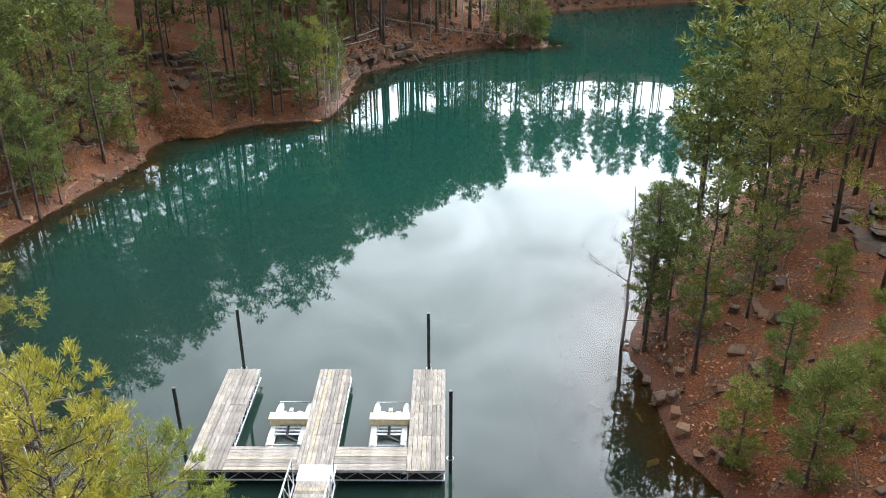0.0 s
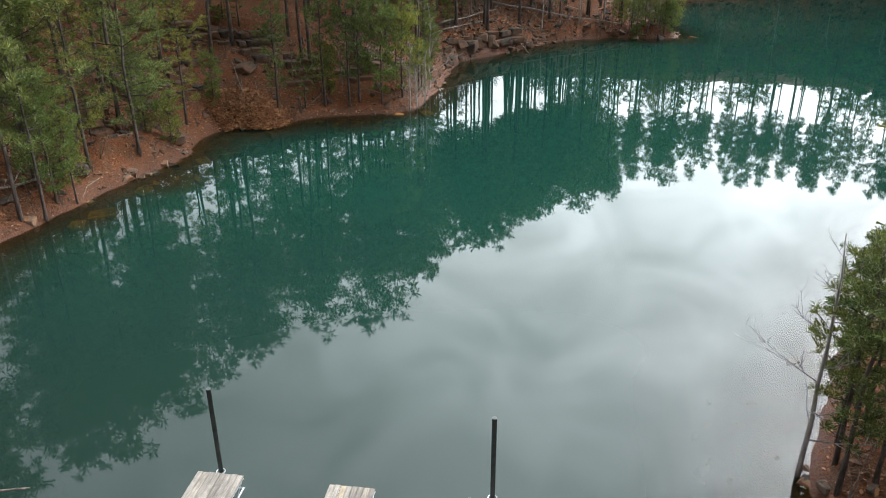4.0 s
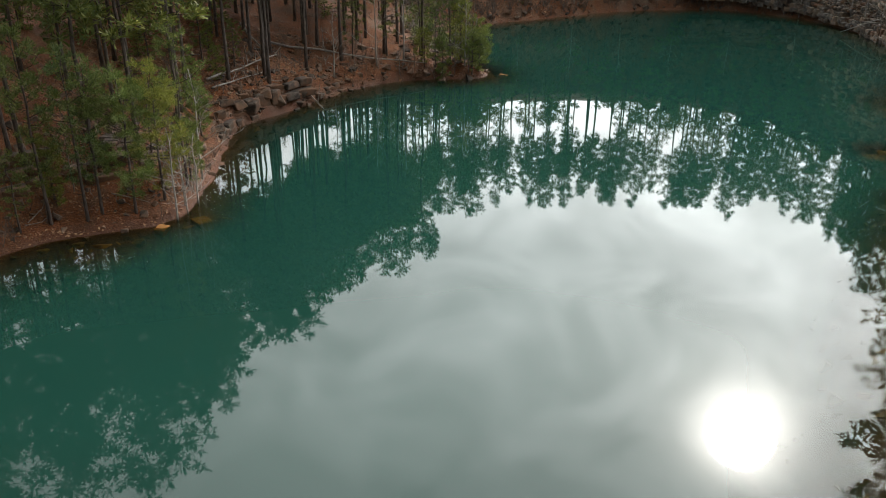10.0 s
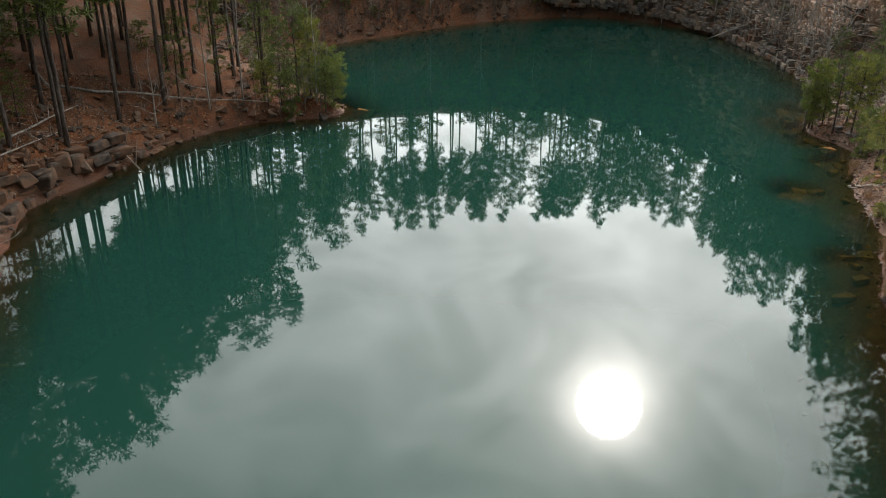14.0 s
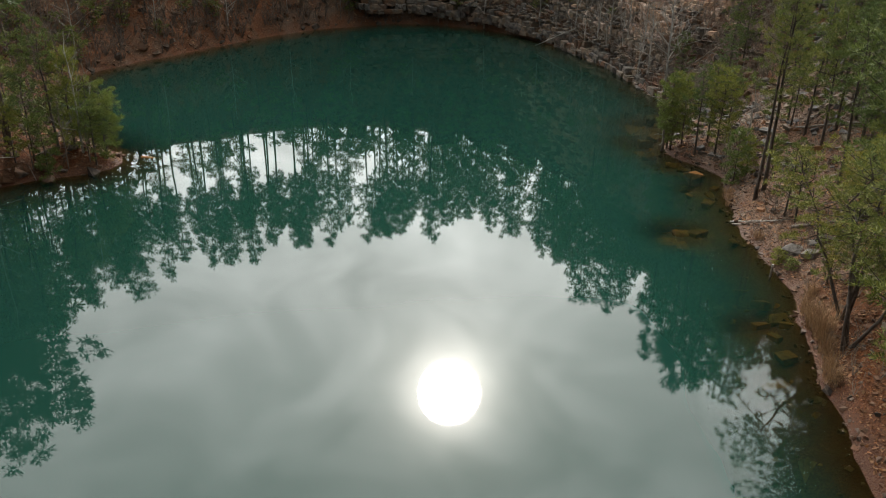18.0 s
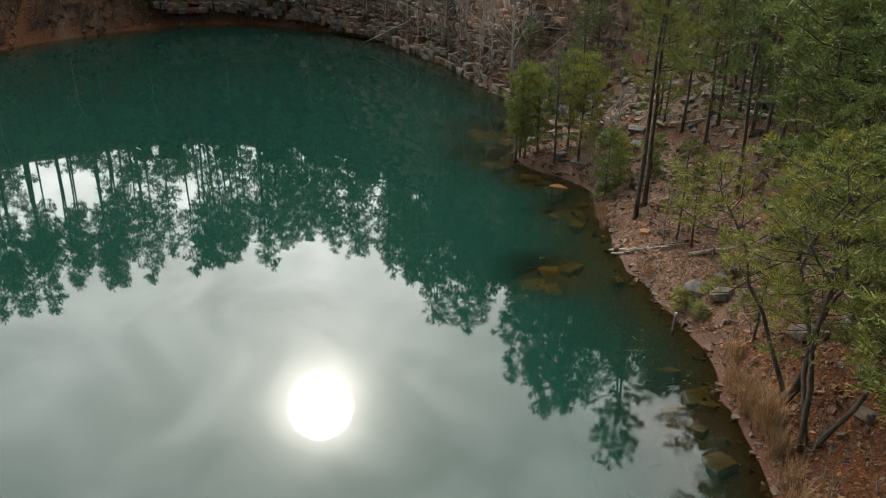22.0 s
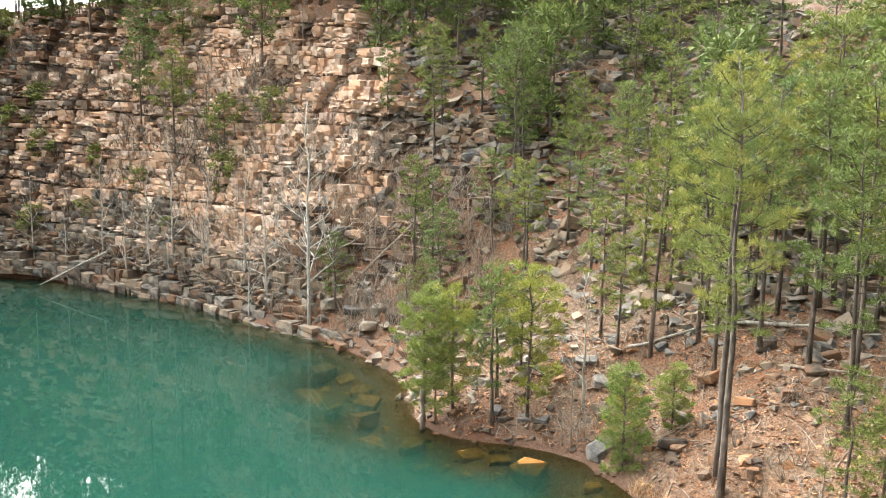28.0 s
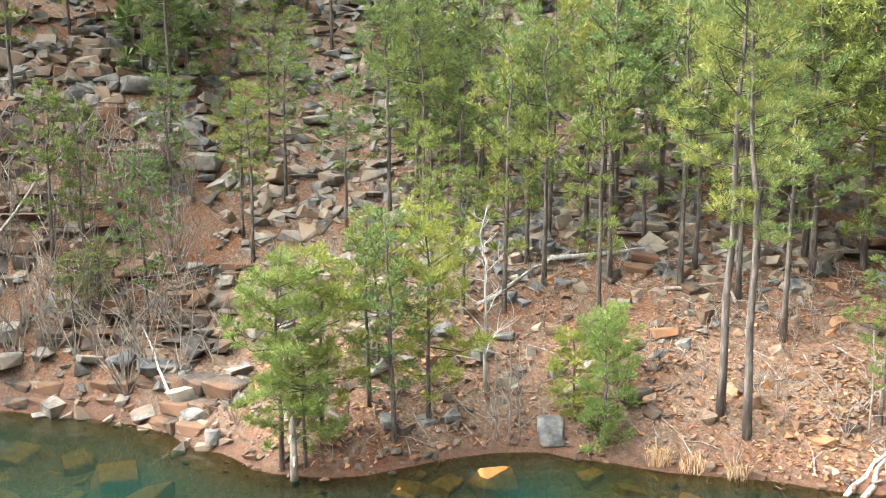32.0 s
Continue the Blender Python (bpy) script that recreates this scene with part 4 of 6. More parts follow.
forest(20, (9, 33, 30, 60), 0.8, 6, TALL + FINE, (8.5, 12), 126, 2.1, "pines on the east bank", LANDING)
stand([(34.6, 68.5, 0.8), (34.3, 67.6, 0.6), (42.5, 75.3, 2.0)], BUSH, 127)
# the east point
stand([(40.15, 73.9, 11.4), (39.4, 73.78, 10.9)], GOLD, 25)
stand([(43.5, 70.2, 9.4), (44.6, 71.4, 9.0), (42.8, 65.9, 10), (41.4, 70.6, 8.2), (46.2, 72.8, 9.0)], FINE, 26)
stand([(41.05, 76.6, 3.1), (42.2, 76.7, 2.2)], BUSH, 27)
stand([(43.2, 83.8, 5.0), (43.4, 82.8, 4.5), (43.4, 80.1, 5.2), (43.0, 83.3, 3.2)], BRIGHT, 28)
stand([(44.1, 81.4, 4.9), (46.7, 77.6, 4.0), (42.9, 81.2, 5.4)], MID, 29)
stand([(42.4, 78.4, 3.2), (42.5, 78.7, 2.2), (42.7, 78.0, 2.0), (38.0, 71.5, 2.5), (42.3, 78.2, 1.8)], GREY, 30)
stand([(43.9, 78.3, 4.8)], THIN, 130)
stand([(53.1, 94.0, 11.4)], WHITE_TREE, 31, tilt=1)
stand([(56.7, 103.0, 5.2), (58.3, 108.3, 5), (57.9, 106.5, 3.4), (54.3, 98.4, 5), (58.6, 110.4, 5.5), (59.7, 116.5, 5)], THIN, 32)
stand([(53.2, 92.5, 4.2), (51.7, 88.0, 2.2), (51.9, 87.3, 2.4), (53.8, 88.5, 5.6), (54.0, 87.6, 5.0)], MID, 33)
stand([(51.8, 79.5, 4.8), (53.2, 82.7, 4.6), (57.3, 84.5, 8.4), (59.6, 89.7, 7.2), (51.4, 78.1, 7.6), (52.6, 76.6, 8.4), (54.6, 84.8, 4.8), (53.3, 75.4, 6.2), (54.1, 81.0, 5.6), (51.8, 72.3, 6.4), (51.1, 69.6, 7.4),
       (52.1, 82.6, 5.6), (50.8, 86.0, 5.2), (54.3, 74.2, 6.6), (58.3, 84.3, 6.6), (60.8, 89.7, 5.6), (57.3, 75.1, 6.6), (50.7, 73.2, 5.8), (50.2, 76.1, 6.2), (62.5, 109.4, 7.8), (64.0, 113.4, 7.2)], FINE, 34)
stand([(49.0, 70.8, 9.8), (49.35, 70.3, 10), (49.9, 71.2, 9.2), (48.0, 70.1, 7.6), (47.5, 67.0, 8.6), (47.2, 69.2, 7.4), (45.6, 70.0, 8.2), (44.4, 68.6, 8.8), (46.8, 74.8, 7.6), (49.5, 73.0, 8.6), (51.0, 75.0, 8.0), (44.2, 66.8, 10), (46.0, 67.8, 9.6), (48.6, 72.2, 8.2), (50.6, 77.2, 7)], FINE + FINE + GOLD, 128)
stand([(37.1, 66.0, 9.5), (34.4, 63.0, 9.0), (28.0, 58.8, 8.5), (25.2, 55.4, 9), (33.6, 61.6, 9.5), (29.2, 58.4, 9.5), (26.0, 55.8, 9.5)], BIG + FINE, 129)
forest(20, (46, 60, 74, 95), 8.0, 22, FINE, (5.5, 8.8), 35, 2.2, "pines on the talus slope")
forest(14, (48, 66, 70, 94), 7.0, 20, MID, (3.5, 6.0), 36, 1.5, "pines on the talus slope")
woods("distant_pines", "pines behind the east bank", 26, (30, 50, 60, 70), 6, 18, TALL, (10, 13.5), 37, 1.8)
woods("distant_pines", "pine wood above the quarry wall", 44, (52, 70, 96, 126), 17, 32, TALL, (10, 13.5), 38, 1.9)
forest(18, (53, 92, 84, 136), 3.0, 14, GREY, (3, 6), 39, 2.0)
woods("distant_pines", "pines on the rim above the cove", 34, (54, 112, 92, 150), 9, 26, TALL, (10, 15), 46, 2.2)
woods("distant_thicket", "low pines on the rim above the cove", 40, (54, 108, 92, 150), 9, 26, HEDGE, (3, 7), 47, 1.4)
# the far rim
woods("distant_pines", "row of tall pines on the far rim against the sky", 112, (-8, 98, 96, 172), 12, 24, SLIM, (12, 19.5), 40, 2.0)
woods("distant_thicket", "lower pines filling the gaps on the far rim", 40, (-4, 98, 96, 168), 12, 24, HEDGE, (2.0, 5), 43, 1.6)
woods("distant_thicket", "low pines along the top of the quarry wall", 60, (52, 66, 96, 130), 11, 26, HEDGE, (3, 7), 44, 1.2)
woods("distant_pines", "young pines scattered over the far bank", 30, (0, 100, 90, 160), 3, 13, TALL, (5, 10), 41, 2.4)
woods("distant_thicket", "dark bushes over the far bank", 80, (5, 100, 66, 150), 1.0, 12, HEDGE, (0.9, 3.2), 45, 1.6)
stand([(54.6, 97.4, 7), (56.0, 99.8, 8.5), (57.4, 103.2, 8), (58.2, 106.4, 9), (59.0, 109.0, 7.5), (59.8, 113.4, 8), (60.0, 119.6, 7), (58.4, 128.0, 7.5), (53.6, 136.4, 7), (46.0, 138.2, 7.5), (38.0, 137.4, 7),
       (30.0, 133.6, 7), (22.0, 130.2, 6.5), (14.0, 125.6, 7)], THIN, 91)
forest(60, (6, 98, 88, 150), 0.5, 10, GREY, (2.5, 6), 42, 1.4, "bare saplings on the far bank")

# ---- rocks ----
def rock_shape(seed, flat=0.7, blocky=0.62):
    """An angular stone about 1 m across: the hull of points near the corners of a box."""
    r = random.Random(seed)
    bm = bmesh.new()
    for sx in (-1, 1):
        for sy in (-1, 1):
            for sz in (-1, 1):
                for _ in range(3):
                    bm.verts.new((sx * 0.5 * r.uniform(blocky - 0.25, 1.05), sy * 0.42 * r.uniform(blocky - 0.25, 1.05), sz * 0.5 * flat * r.uniform(blocky - 0.15, 1.05)))
    out = bmesh.ops.convex_hull(bm, input=bm.verts)
    bmesh.ops.delete(bm, geom=[v for v in bm.verts if not v.link_faces], context="VERTS")
    bmesh.ops.bevel(bm, geom=list(bm.edges), offset=0.025, segments=1, affect="EDGES")
    bmesh.ops.triangulate(bm, faces=bm.faces)
    bm.normal_update()
    return bm


def rock_mesh(seed, mat, flat=0.7, blocky=0.62):
    me = bpy.data.meshes.new("boulder")
    bm = rock_shape(seed, flat, blocky)
    bm.to_mesh(me)
    bm.free()
    me.materials.append(mat)
    return me


HULLS = []
for seed in range(10):
    bm = bmesh.new()
    r = random.Random(seed + 300)
    for _ in range(12):
        bm.verts.new((r.choice((-1, 1)) * r.uniform(0.25, 0.5), r.choice((-1, 1)) * r.uniform(0.22, 0.45), r.choice((-1, 1)) * r.uniform(0.15, 0.34)))
    bmesh.ops.convex_hull(bm, input=bm.verts)
    bmesh.ops.delete(bm, geom=[v for v in bm.verts if not v.link_faces], context="VERTS")
    bmesh.ops.triangulate(bm, faces=bm.faces)
    bm.verts.index_update()
    HULLS.append((np.array([v.co[:] for v in bm.verts]), np.array([[v.index for v in f.verts] for f in bm.faces])))
    bm.free()


def scree(label, mat, n, box_xy, lo, hi, sizes, seed, sink=0.3, power=2.5, only=None, category="stones"):
    """Loose stones over a stretch of bank, joined: too many to count."""
    r = np.random.RandomState(seed)
    x, y = r.uniform(box_xy[0], box_xy[2], n * 10), r.uniform(box_xy[1], box_xy[3], n * 10)
    d = inland(x, y)
    ok = (d > lo) & (d < hi)
    if only is not None:
        ok &= only(x, y, d)
    x, y = x[ok][:n], y[ok][:n]
    z = land(x, y)
    vs, fs, n0 = [], [], 0
    for a, b, c in zip(x, y, z):
        v, f = HULLS[r.randint(len(HULLS))]
        s = sizes[0] + (sizes[1] - sizes[0]) * r.rand() ** power
        m = np.array(Euler((r.uniform(-.5, .5), r.uniform(-.5, .5), r.uniform(0, 6.3))).to_matrix())
        vs.append((v * s * r.uniform(0.7, 1.3, 3)) @ m.T + (a, b, c + s * (0.25 - sink)))
        fs.append(f + n0)
        n0 += len(v)
    me = bpy.data.meshes.new("scree")
    me.from_pydata(np.concatenate(vs).tolist(), [], np.concatenate(fs).tolist())
    me.materials.append(mat)
    return tagged(new("scree", me), label, category, kind="stuff")


BOULDERS = {m.name: [rock_mesh(400 + 7 * k + j, m, flat=0.42 + 0.09 * (k % 4)) for k in range(6)] for j, m in enumerate((ROCK, TAN_ROCK, PALE_ROCK, WET_ROCK, GREY_ROCK))}


def boulders(rows, mat, seed, label, group="", sink=0.22, name="boulder"):
    """Single stones: rows of x, y, length, height above the lake or None for lying on the ground."""
    r = random.Random(seed)
    for x, y, s, *at in rows:
        z = at[0] - 0.27 * s if at else float(land(np.array([x]), np.array([y]))[0]) + s * (0.3 - sink)
        ob = new(name, r.choice(BOULDERS[mat.name]))
        ob.matrix_world = pose(x, y, z, r.uniform(-14, 14), r.uniform(-14, 14), r.uniform(0, 360)) @ Matrix.Diagonal((s, s * r.uniform(0.7, 1.1), s * r.uniform(0.7, 1.0), 1))
        tagged(ob, label, "rock", group)


def scattered(n, box_xy, lo, hi, sizes, seed):
    r = random.Random(seed)
    rows = []
    while len(rows) < n:
        x, y = r.uniform(box_xy[0], box_xy[2]), r.uniform(box_xy[1], box_xy[3])
        if lo < float(inland(np.array([x]), np.array([y]))[0]) < hi:
            rows.append((x, y, sizes[0] + (sizes[1] - sizes[0]) * r.random() ** 2))
    return rows


# the landing's east bank
boulders([(8.5, 27.3, 0.85), (8.8, 27.0, 0.6), (8.3, 28.7, 0.5), (9.3, 28.0, 0.6), (8.7, 26.2, 0.5), (8.7, 25.2, 0.6), (8.0, 31.0, 0.45), (8.3, 30.6, 0.4)], TAN_ROCK, 1, "tan cracked boulder at the water's edge")
boulders([(11.2, 27.9, 0.7), (12.9, 33, 1.0), (14, 33.2, 0.9), (15.9, 43.8, 0.9), (12.0, 30.8, 0.6), (11.5, 26.5, 0.7), (10.7, 25.0, 0.6), (13.2, 29.0, 0.8), (12.4, 32.0, 0.7), (14.6, 35.0, 1.1),
          (15.2, 34.4, 0.8), (10.5, 29.9, 0.6), (13.8, 31.3, 0.7)], ROCK, 2, "dark boulder half sunk in red leaf litter")
# the east point
boulders([(42.1, 77.4, 0.95)], PALE_ROCK, 3, "grey slab of stone leaning at the shore")
boulders([(43.4, 81.2, 0.6), (48.9, 85.9, 1.1), (47.6, 85.4, 0.9), (46.6, 85.2, 0.8), (49.8, 86.8, 0.9), (45.4, 85.0, 0.6), (50.3, 87.6, 0.8), (45.9, 78.6, 0.8), (45.0, 77.9, 0.7), (45.6, 76.9, 0.7), (43.0, 75.0, 0.6),
          (51.6, 90.0, 1.3), (52.8, 91.2, 1.4), (52.4, 89.7, 1.1), (53.6, 92.9, 1.2), (53.9, 94.4, 1.0), (48.2, 85.5, 0.7), (49.4, 86.2, 0.6)], PALE_ROCK, 4, "pale grey block of quarry stone by the water", "quarry blocks")
boulders([(43.1, 73.2, 0.7), (44.6, 74.3, 0.8), (41.4, 75.0, 0.5), (43.8, 75.2, 0.55), (44.0, 72.4, 0.5), (41.9, 75.9, 0.45), (43.2, 74.0, 0.45), (45.1, 75.5, 0.6)], TAN_ROCK, 5, "orange-brown block of quarry stone on the point", "quarry blocks")
boulders([(41.6, 75.2, 0.9), (46.4, 72.6, 0.8), (46.2, 71.6, 0.9), (46.9, 70.9, 1.0), (45.4, 70.7, 0.7), (47.9, 72.0, 0.8), (44.4, 71.2, 0.7), (40.3, 68.5, 0.8), (38.4, 67.3, 0.9), (38.8, 67.0, 0.8), (36.6, 67.7, 0.9)], ROCK, 6, "dark brown boulder on the stony point", "quarry blocks")
boulders([(35.4, 68.4, 0.95), (35.3, 67.4, 0.9), (36.3, 68.0, 0.7), (33.7, 64.0, 1.0), (34.6, 63.2, 0.9), (32.2, 61.7, 0.8), (31.0, 61.2, 0.7)], GREY_ROCK, 7, "grey boulder on the bank above the grass")
boulders(scattered(60, (47, 62, 66, 92), 8, 17, (0.5, 1.4), 8), GREY_ROCK, 8, "rough dark block on the talus slope", "talus blocks")
boulders(scattered(40, (50, 70, 68, 94), 9, 20, (0.5, 1.3), 9), PALE_ROCK, 9, "pale block on the talus slope", "talus blocks")
# sunken stones
boulders([(34.9, 73.5, 1.2, -0.03), (34.3, 73.75, 1.2, -0.1), (33.1, 73.7, 1.1, -0.3), (33.3, 72.9, 1.0, -0.25), (35.3, 71.5, 0.5, -0.02), (31.9, 73.6, 1.4, -0.5),
          (41.5, 83.6, 0.95, 0.03), (41.45, 81.45, 1.1, 0.04), (41.4, 80.55, 0.85, 0.02), (41.15, 79.5, 1.15, 0.05), (39.6, 82.3, 1.0, -0.4), (40.4, 82.8, 0.65, -0.3), (39.3, 79.9, 0.95, -0.4), (40.5, 77.3, 0.6, -0.05),
          (39.6, 76.9, 0.7, -0.1), (38.6, 76.1, 0.8, -0.15)], WET_ROCK, 10, "amber stone just under the lake's surface", "sunken stones", name="sunken_stone")
boulders([(45.6, 87.2, 1.1, -0.3), (46.2, 89.7, 2.3, -0.35), (44.2, 86.6, 1.15, -0.28), (48.2, 89.4, 1.2, -0.3), (44.7, 88.2, 0.7, -0.35), (46.8, 88.0, 1.0, -0.25), (49.2, 91.0, 1.2, -0.3), (42.6, 85.4, 1.2, -0.5),
          (31.0, 65.5, 0.8, -0.05), (30.9, 65.05, 0.65, -0.03), (29.7, 64.7, 0.6, -0.1), (30.1, 65.6, 0.75, -0.15), (29.0, 63.6, 0.8, -0.1), (27.2, 62.6, 1.0, -0.2), (31.6, 66.8, 0.8, -0.1)], WET_ROCK, 11,
         "amber stone just under the lake's surface", "sunken stones", name="sunken_stone")
boulders([(-7.9, 66.2, 1.1, -0.05), (-9.7, 65.3, 0.8, 0.02), (-13.4, 64.2, 1.1, -0.08), (-14.7, 63.6, 0.8, -0.08), (-12.3, 64.1, 0.9, -0.15), (-17.0, 60.4, 0.7, -0.1), (-19.0, 54.9, 1.0, -0.15), (-20.6, 46.6, 1.4, -0.1),
          (-20.2, 50.0, 1.0, -0.15), (-21.0, 45.0, 1.1, -0.1), (-10.9, 64.5, 1.2, -0.3), (13.9, 98.4, 1.6, -0.02), (-18.4, 57.0, 1.2, -0.3)], WET_ROCK, 12, "amber stone just under the lake's surface", "sunken stones", name="sunken_stone")
# the west bank
boulders([(-22.6, 44.1, 0.6), (-21.6, 47.4, 0.55), (-21.3, 50.4, 0.7), (-20.7, 51.6, 0.5), (-20.4, 53.0, 0.6)], TAN_ROCK, 13, "tan stone on the leafy shore", sink=0.35)
boulders(scattered(46, (-36, 38, -8, 84), 0.6, 11, (0.5, 1.5), 14), ROCK, 14, "dark lichened boulder on the wooded bank", "boulders on the west bank")
boulders([(-8.9, 83.0, 1.6), (-8.0, 84.0, 1.5), (-7.2, 85.0, 1.7), (-6.4, 86.0, 1.4), (-5.5, 87.0, 1.6), (-4.6, 88.1, 1.5), (-3.6, 89.3, 1.4), (-2.6, 90.6, 1.3), (-1.4, 92.0, 1.2), (-9.0, 81.6, 1.5), (-8.9, 80.2, 1.3)], ROCK, 15,
         "dark squared ledge of rock above the water", "rock ledge", sink=0.52)

# loose stones
scree("gravel over the quarry point", GRAVEL_ROCK, 4200, (35, 64, 50, 86), 0.2, 9, (0.05, 0.2), 33, power=1.6)
scree("stones over the quarry point", TAN_ROCK, 320, (37, 62, 50, 80), 0.6, 8, (0.08, 0.5), 21, power=3)
scree("grey stones over the quarry point", PALE_ROCK, 420, (42, 64, 54, 84), 1.0, 8, (0.08, 0.6), 22)
scree("broken dark blocks on the talus slope", GREY_ROCK, 3200, (42, 52, 76, 98), 7.5, 26, (0.18, 0.95), 23, power=2)
scree("broken pale blocks on the talus slope", PALE_ROCK, 2300, (44, 58, 76, 98), 7, 26, (0.16, 0.95), 24, power=1.8)
scree("pale slabs along the cove", GREY_ROCK, 150, (45, 84.6, 54, 94), -0.2, 3.5, (0.15, 0.7), 31, power=2.2)
scree("brown stones on the slope of the cove", GREY_ROCK, 1100, (45, 80, 62, 100), 1.0, 11, (0.12, 0.8), 32, power=2.2)
scree("stones along the east shore", ROCK, 900, (8, 19, 46, 86), -0.3, 6, (0.08, 0.5), 25)
scree("stones along the west shore", ROCK, 1500, (-34, 36, 14, 100), -0.3, 9, (0.08, 0.75), 26, power=3)
scree("pale stones along the west shore", TAN_ROCK, 500, (-30, 36, 14, 100), -0.2, 3, (0.08, 0.4), 27, power=3)
scree("broken rock along the ledge", ROCK, 120, (-11, 79, 5, 96), -0.1, 2.0, (0.15, 0.7), 35, power=2)
scree("wet stones along the east waterline", ROCK, 700, (26, 56, 54, 94), -0.45, 0.5, (0.06, 0.32), 36, power=2)
scree("stones on the shore below the pines", GRAVEL_ROCK, 900, (22, 52, 36, 72), -0.3, 3.5, (0.06, 0.3), 37, power=2.2)
scree("stones on the far bank", ROCK, 2600, (4, 96, 78, 152), -0.2, 13, (0.15, 0.9), 28, power=2.5)
scree("amber stones on the lake's floor", WET_ROCK, 900, (-25, 18, 62, 137), -3.6, -0.5, (0.15, 0.8), 29, power=2, sink=0.5)


# ---- the quarry wall ----
def quarry_wall():
    """Broken courses of squared stone that follow the steep east and north banks."""
    ring = rounded(SHORE_EAST[22:] + SHORE_NORTH[:8], 1)[2:-2]
    seg = np.hypot(*np.diff(ring, axis=0).T)
    run = np.r_[0, np.cumsum(seg)]
    r = np.random.RandomState(77)
    backs = np.arange(0, 24, 0.3)
    singles, soups = [], (([], []), ([], []), ([], []))
    looks = (CLIFF_ROCK, GREY_ROCK, ROCK)

    def course(tall):
        """Places along one bed: joints stand about as far apart as the bed is thick."""
        s = r.uniform(0, 1)
        while s < run[-1] - 1:
            wide = 0.14 + tall * r.uniform(0.4, 1.6) + 0.8 * r.rand() ** 6
            k = min(np.searchsorted(run, s) - 1, len(seg) - 1) if s > 0 else 0
            t = (s - run[k]) / seg[k]
            p = ring[k] * (1 - t) + ring[k + 1] * t
            way = (ring[k + 1] - ring[k]) / seg[k]
            out = np.array([way[1], -way[0]])
            if inland(p[0] + out[0] * 3, p[1] + out[1] * 3) < 0:
                out = -out
            yield s, wide, p, way, out
            s += wide

    # broken blocks: boxes with chipped corners and uneven faces
    lumps = []
    for k in range(9):
        q = random.Random(640 + k)
        bm = boxed((-.5, -.5, -.5), (.5, .5, .5))
        bmesh.ops.subdivide_edges(bm, edges=list(bm.edges), cuts=1, use_grid_fill=True)
        for v in bm.verts:
            corner = sum(abs(c) > 0.4 for c in v.co)
            chip = 0.06 * q.random() if corner == 2 else 0.15 * q.random() if corner == 3 else 0
            v.co = v.co * (1 - chip) + Vector((q.gauss(0, 0.04), q.gauss(0, 0.02), q.gauss(0, 0.045)))
        bm.verts.index_update()
        lumps.append((np.array([v.co[:] for v in bm.verts]), np.array([[v.index for v in f.verts] for f in bm.faces])))
        bm.free()
    # ledges: the face stands upright for a metre or three, then steps back
    z = -0.4
    while z < 19:
        tall = 0.09 + 0.12 * r.rand() if r.rand() < 0.4 else 0.24 + 0.34 * r.rand()
        for s, wide, p, way, out in course(tall):
            far = s / run[-1]
            top = 19 if far < 0.55 else 19 - (far - 0.55) * 26
            keep = 0.985 if far < 0.5 else 0.8
            if far > 0.7 or z > top * r.uniform(0.85, 1.05) or r.rand() > keep or (far < 0.16 and z > 4 + 90 * far + 5 * float(wobble(np.array([s]), np.array([z]), 1.7)[0])):
                continue
            rise = z + 0.05 * s + 0.9 * math.sin(s * 0.21) + 0.5 * math.sin(s * 0.83 + 1)
            ledge = z - 0.3 - 0.28 * math.sin(rise * 2.417)
            hs = land(p[0] + out[0] * backs, p[1] + out[1] * backs, False)
            over = np.argmax(hs > ledge)
            deep = r.uniform(1.5, 2.1)
            c = p + out * (backs[over] + 0.5 * deep - 0.35 - 0.2 * r.rand() ** 4 - 0.12 * float(wobble(np.array([s]), np.array([z * 1.6]), 1.5)[0]) - 0.4 * float(wobble(np.array([s]), np.array([z * 0.7]), 4.2)[0]))
            zz = z + 0.05 * (s - 12) + 0.1 * math.sin(s * 0.7 + z * 0.6) + r.uniform(-0.015, 0.015)
            turn = math.atan2(way[1], way[0]) + r.normal(0, 0.09)
            kind = r.choice((1, 1, 2)) if z < 2.2 else 2 if far > 0.36 and r.rand() < 0.25 + 4 * (far - 0.36) else (0 if r.rand() < (0.95 if 0.03 < far < 0.45 and z > 4.2 + 1.2 * math.sin(s * 0.35) else 0.3) else 1)
            # a bed splits into one, two or three thinner slabs
            cuts = r.choice((1, 1, 1, 2)) if tall > 0.4 else 1
            if cuts == 1 and len(singles) < 290 and far < 0.45 and wide > 0.55 and z < 13:
                singles.append((c[0], c[1], zz, turn, wide * 1.12, deep, tall * 1.22, kind))
                continue
            for q in range(cuts):
                shape, sides = lumps[r.randint(len(lumps))]
                v = shape * (wide * 1.16, deep, tall * 1.24 / cuts)
                v[:, 1] += r.uniform(-0.03, 0.03)
                roll = r.normal(0, 0.035)
                v = np.stack([v[:, 0] * math.cos(roll) - v[:, 2] * math.sin(roll), v[:, 1], v[:, 0] * math.sin(roll) + v[:, 2] * math.cos(roll)], 1)
                v[:, 2] += tall * ((q + 0.5) / cuts - 0.5)
                ca, sa = math.cos(turn), math.sin(turn)
                v = np.stack([v[:, 0] * ca - v[:, 1] * sa + c[0], v[:, 0] * sa + v[:, 1] * ca + c[1], v[:, 2] + zz], 1)
                vs, fs = soups[kind]
                fs.append(sides + len(shape) * len(vs))
                vs.append(v)
        z += tall * 0.97
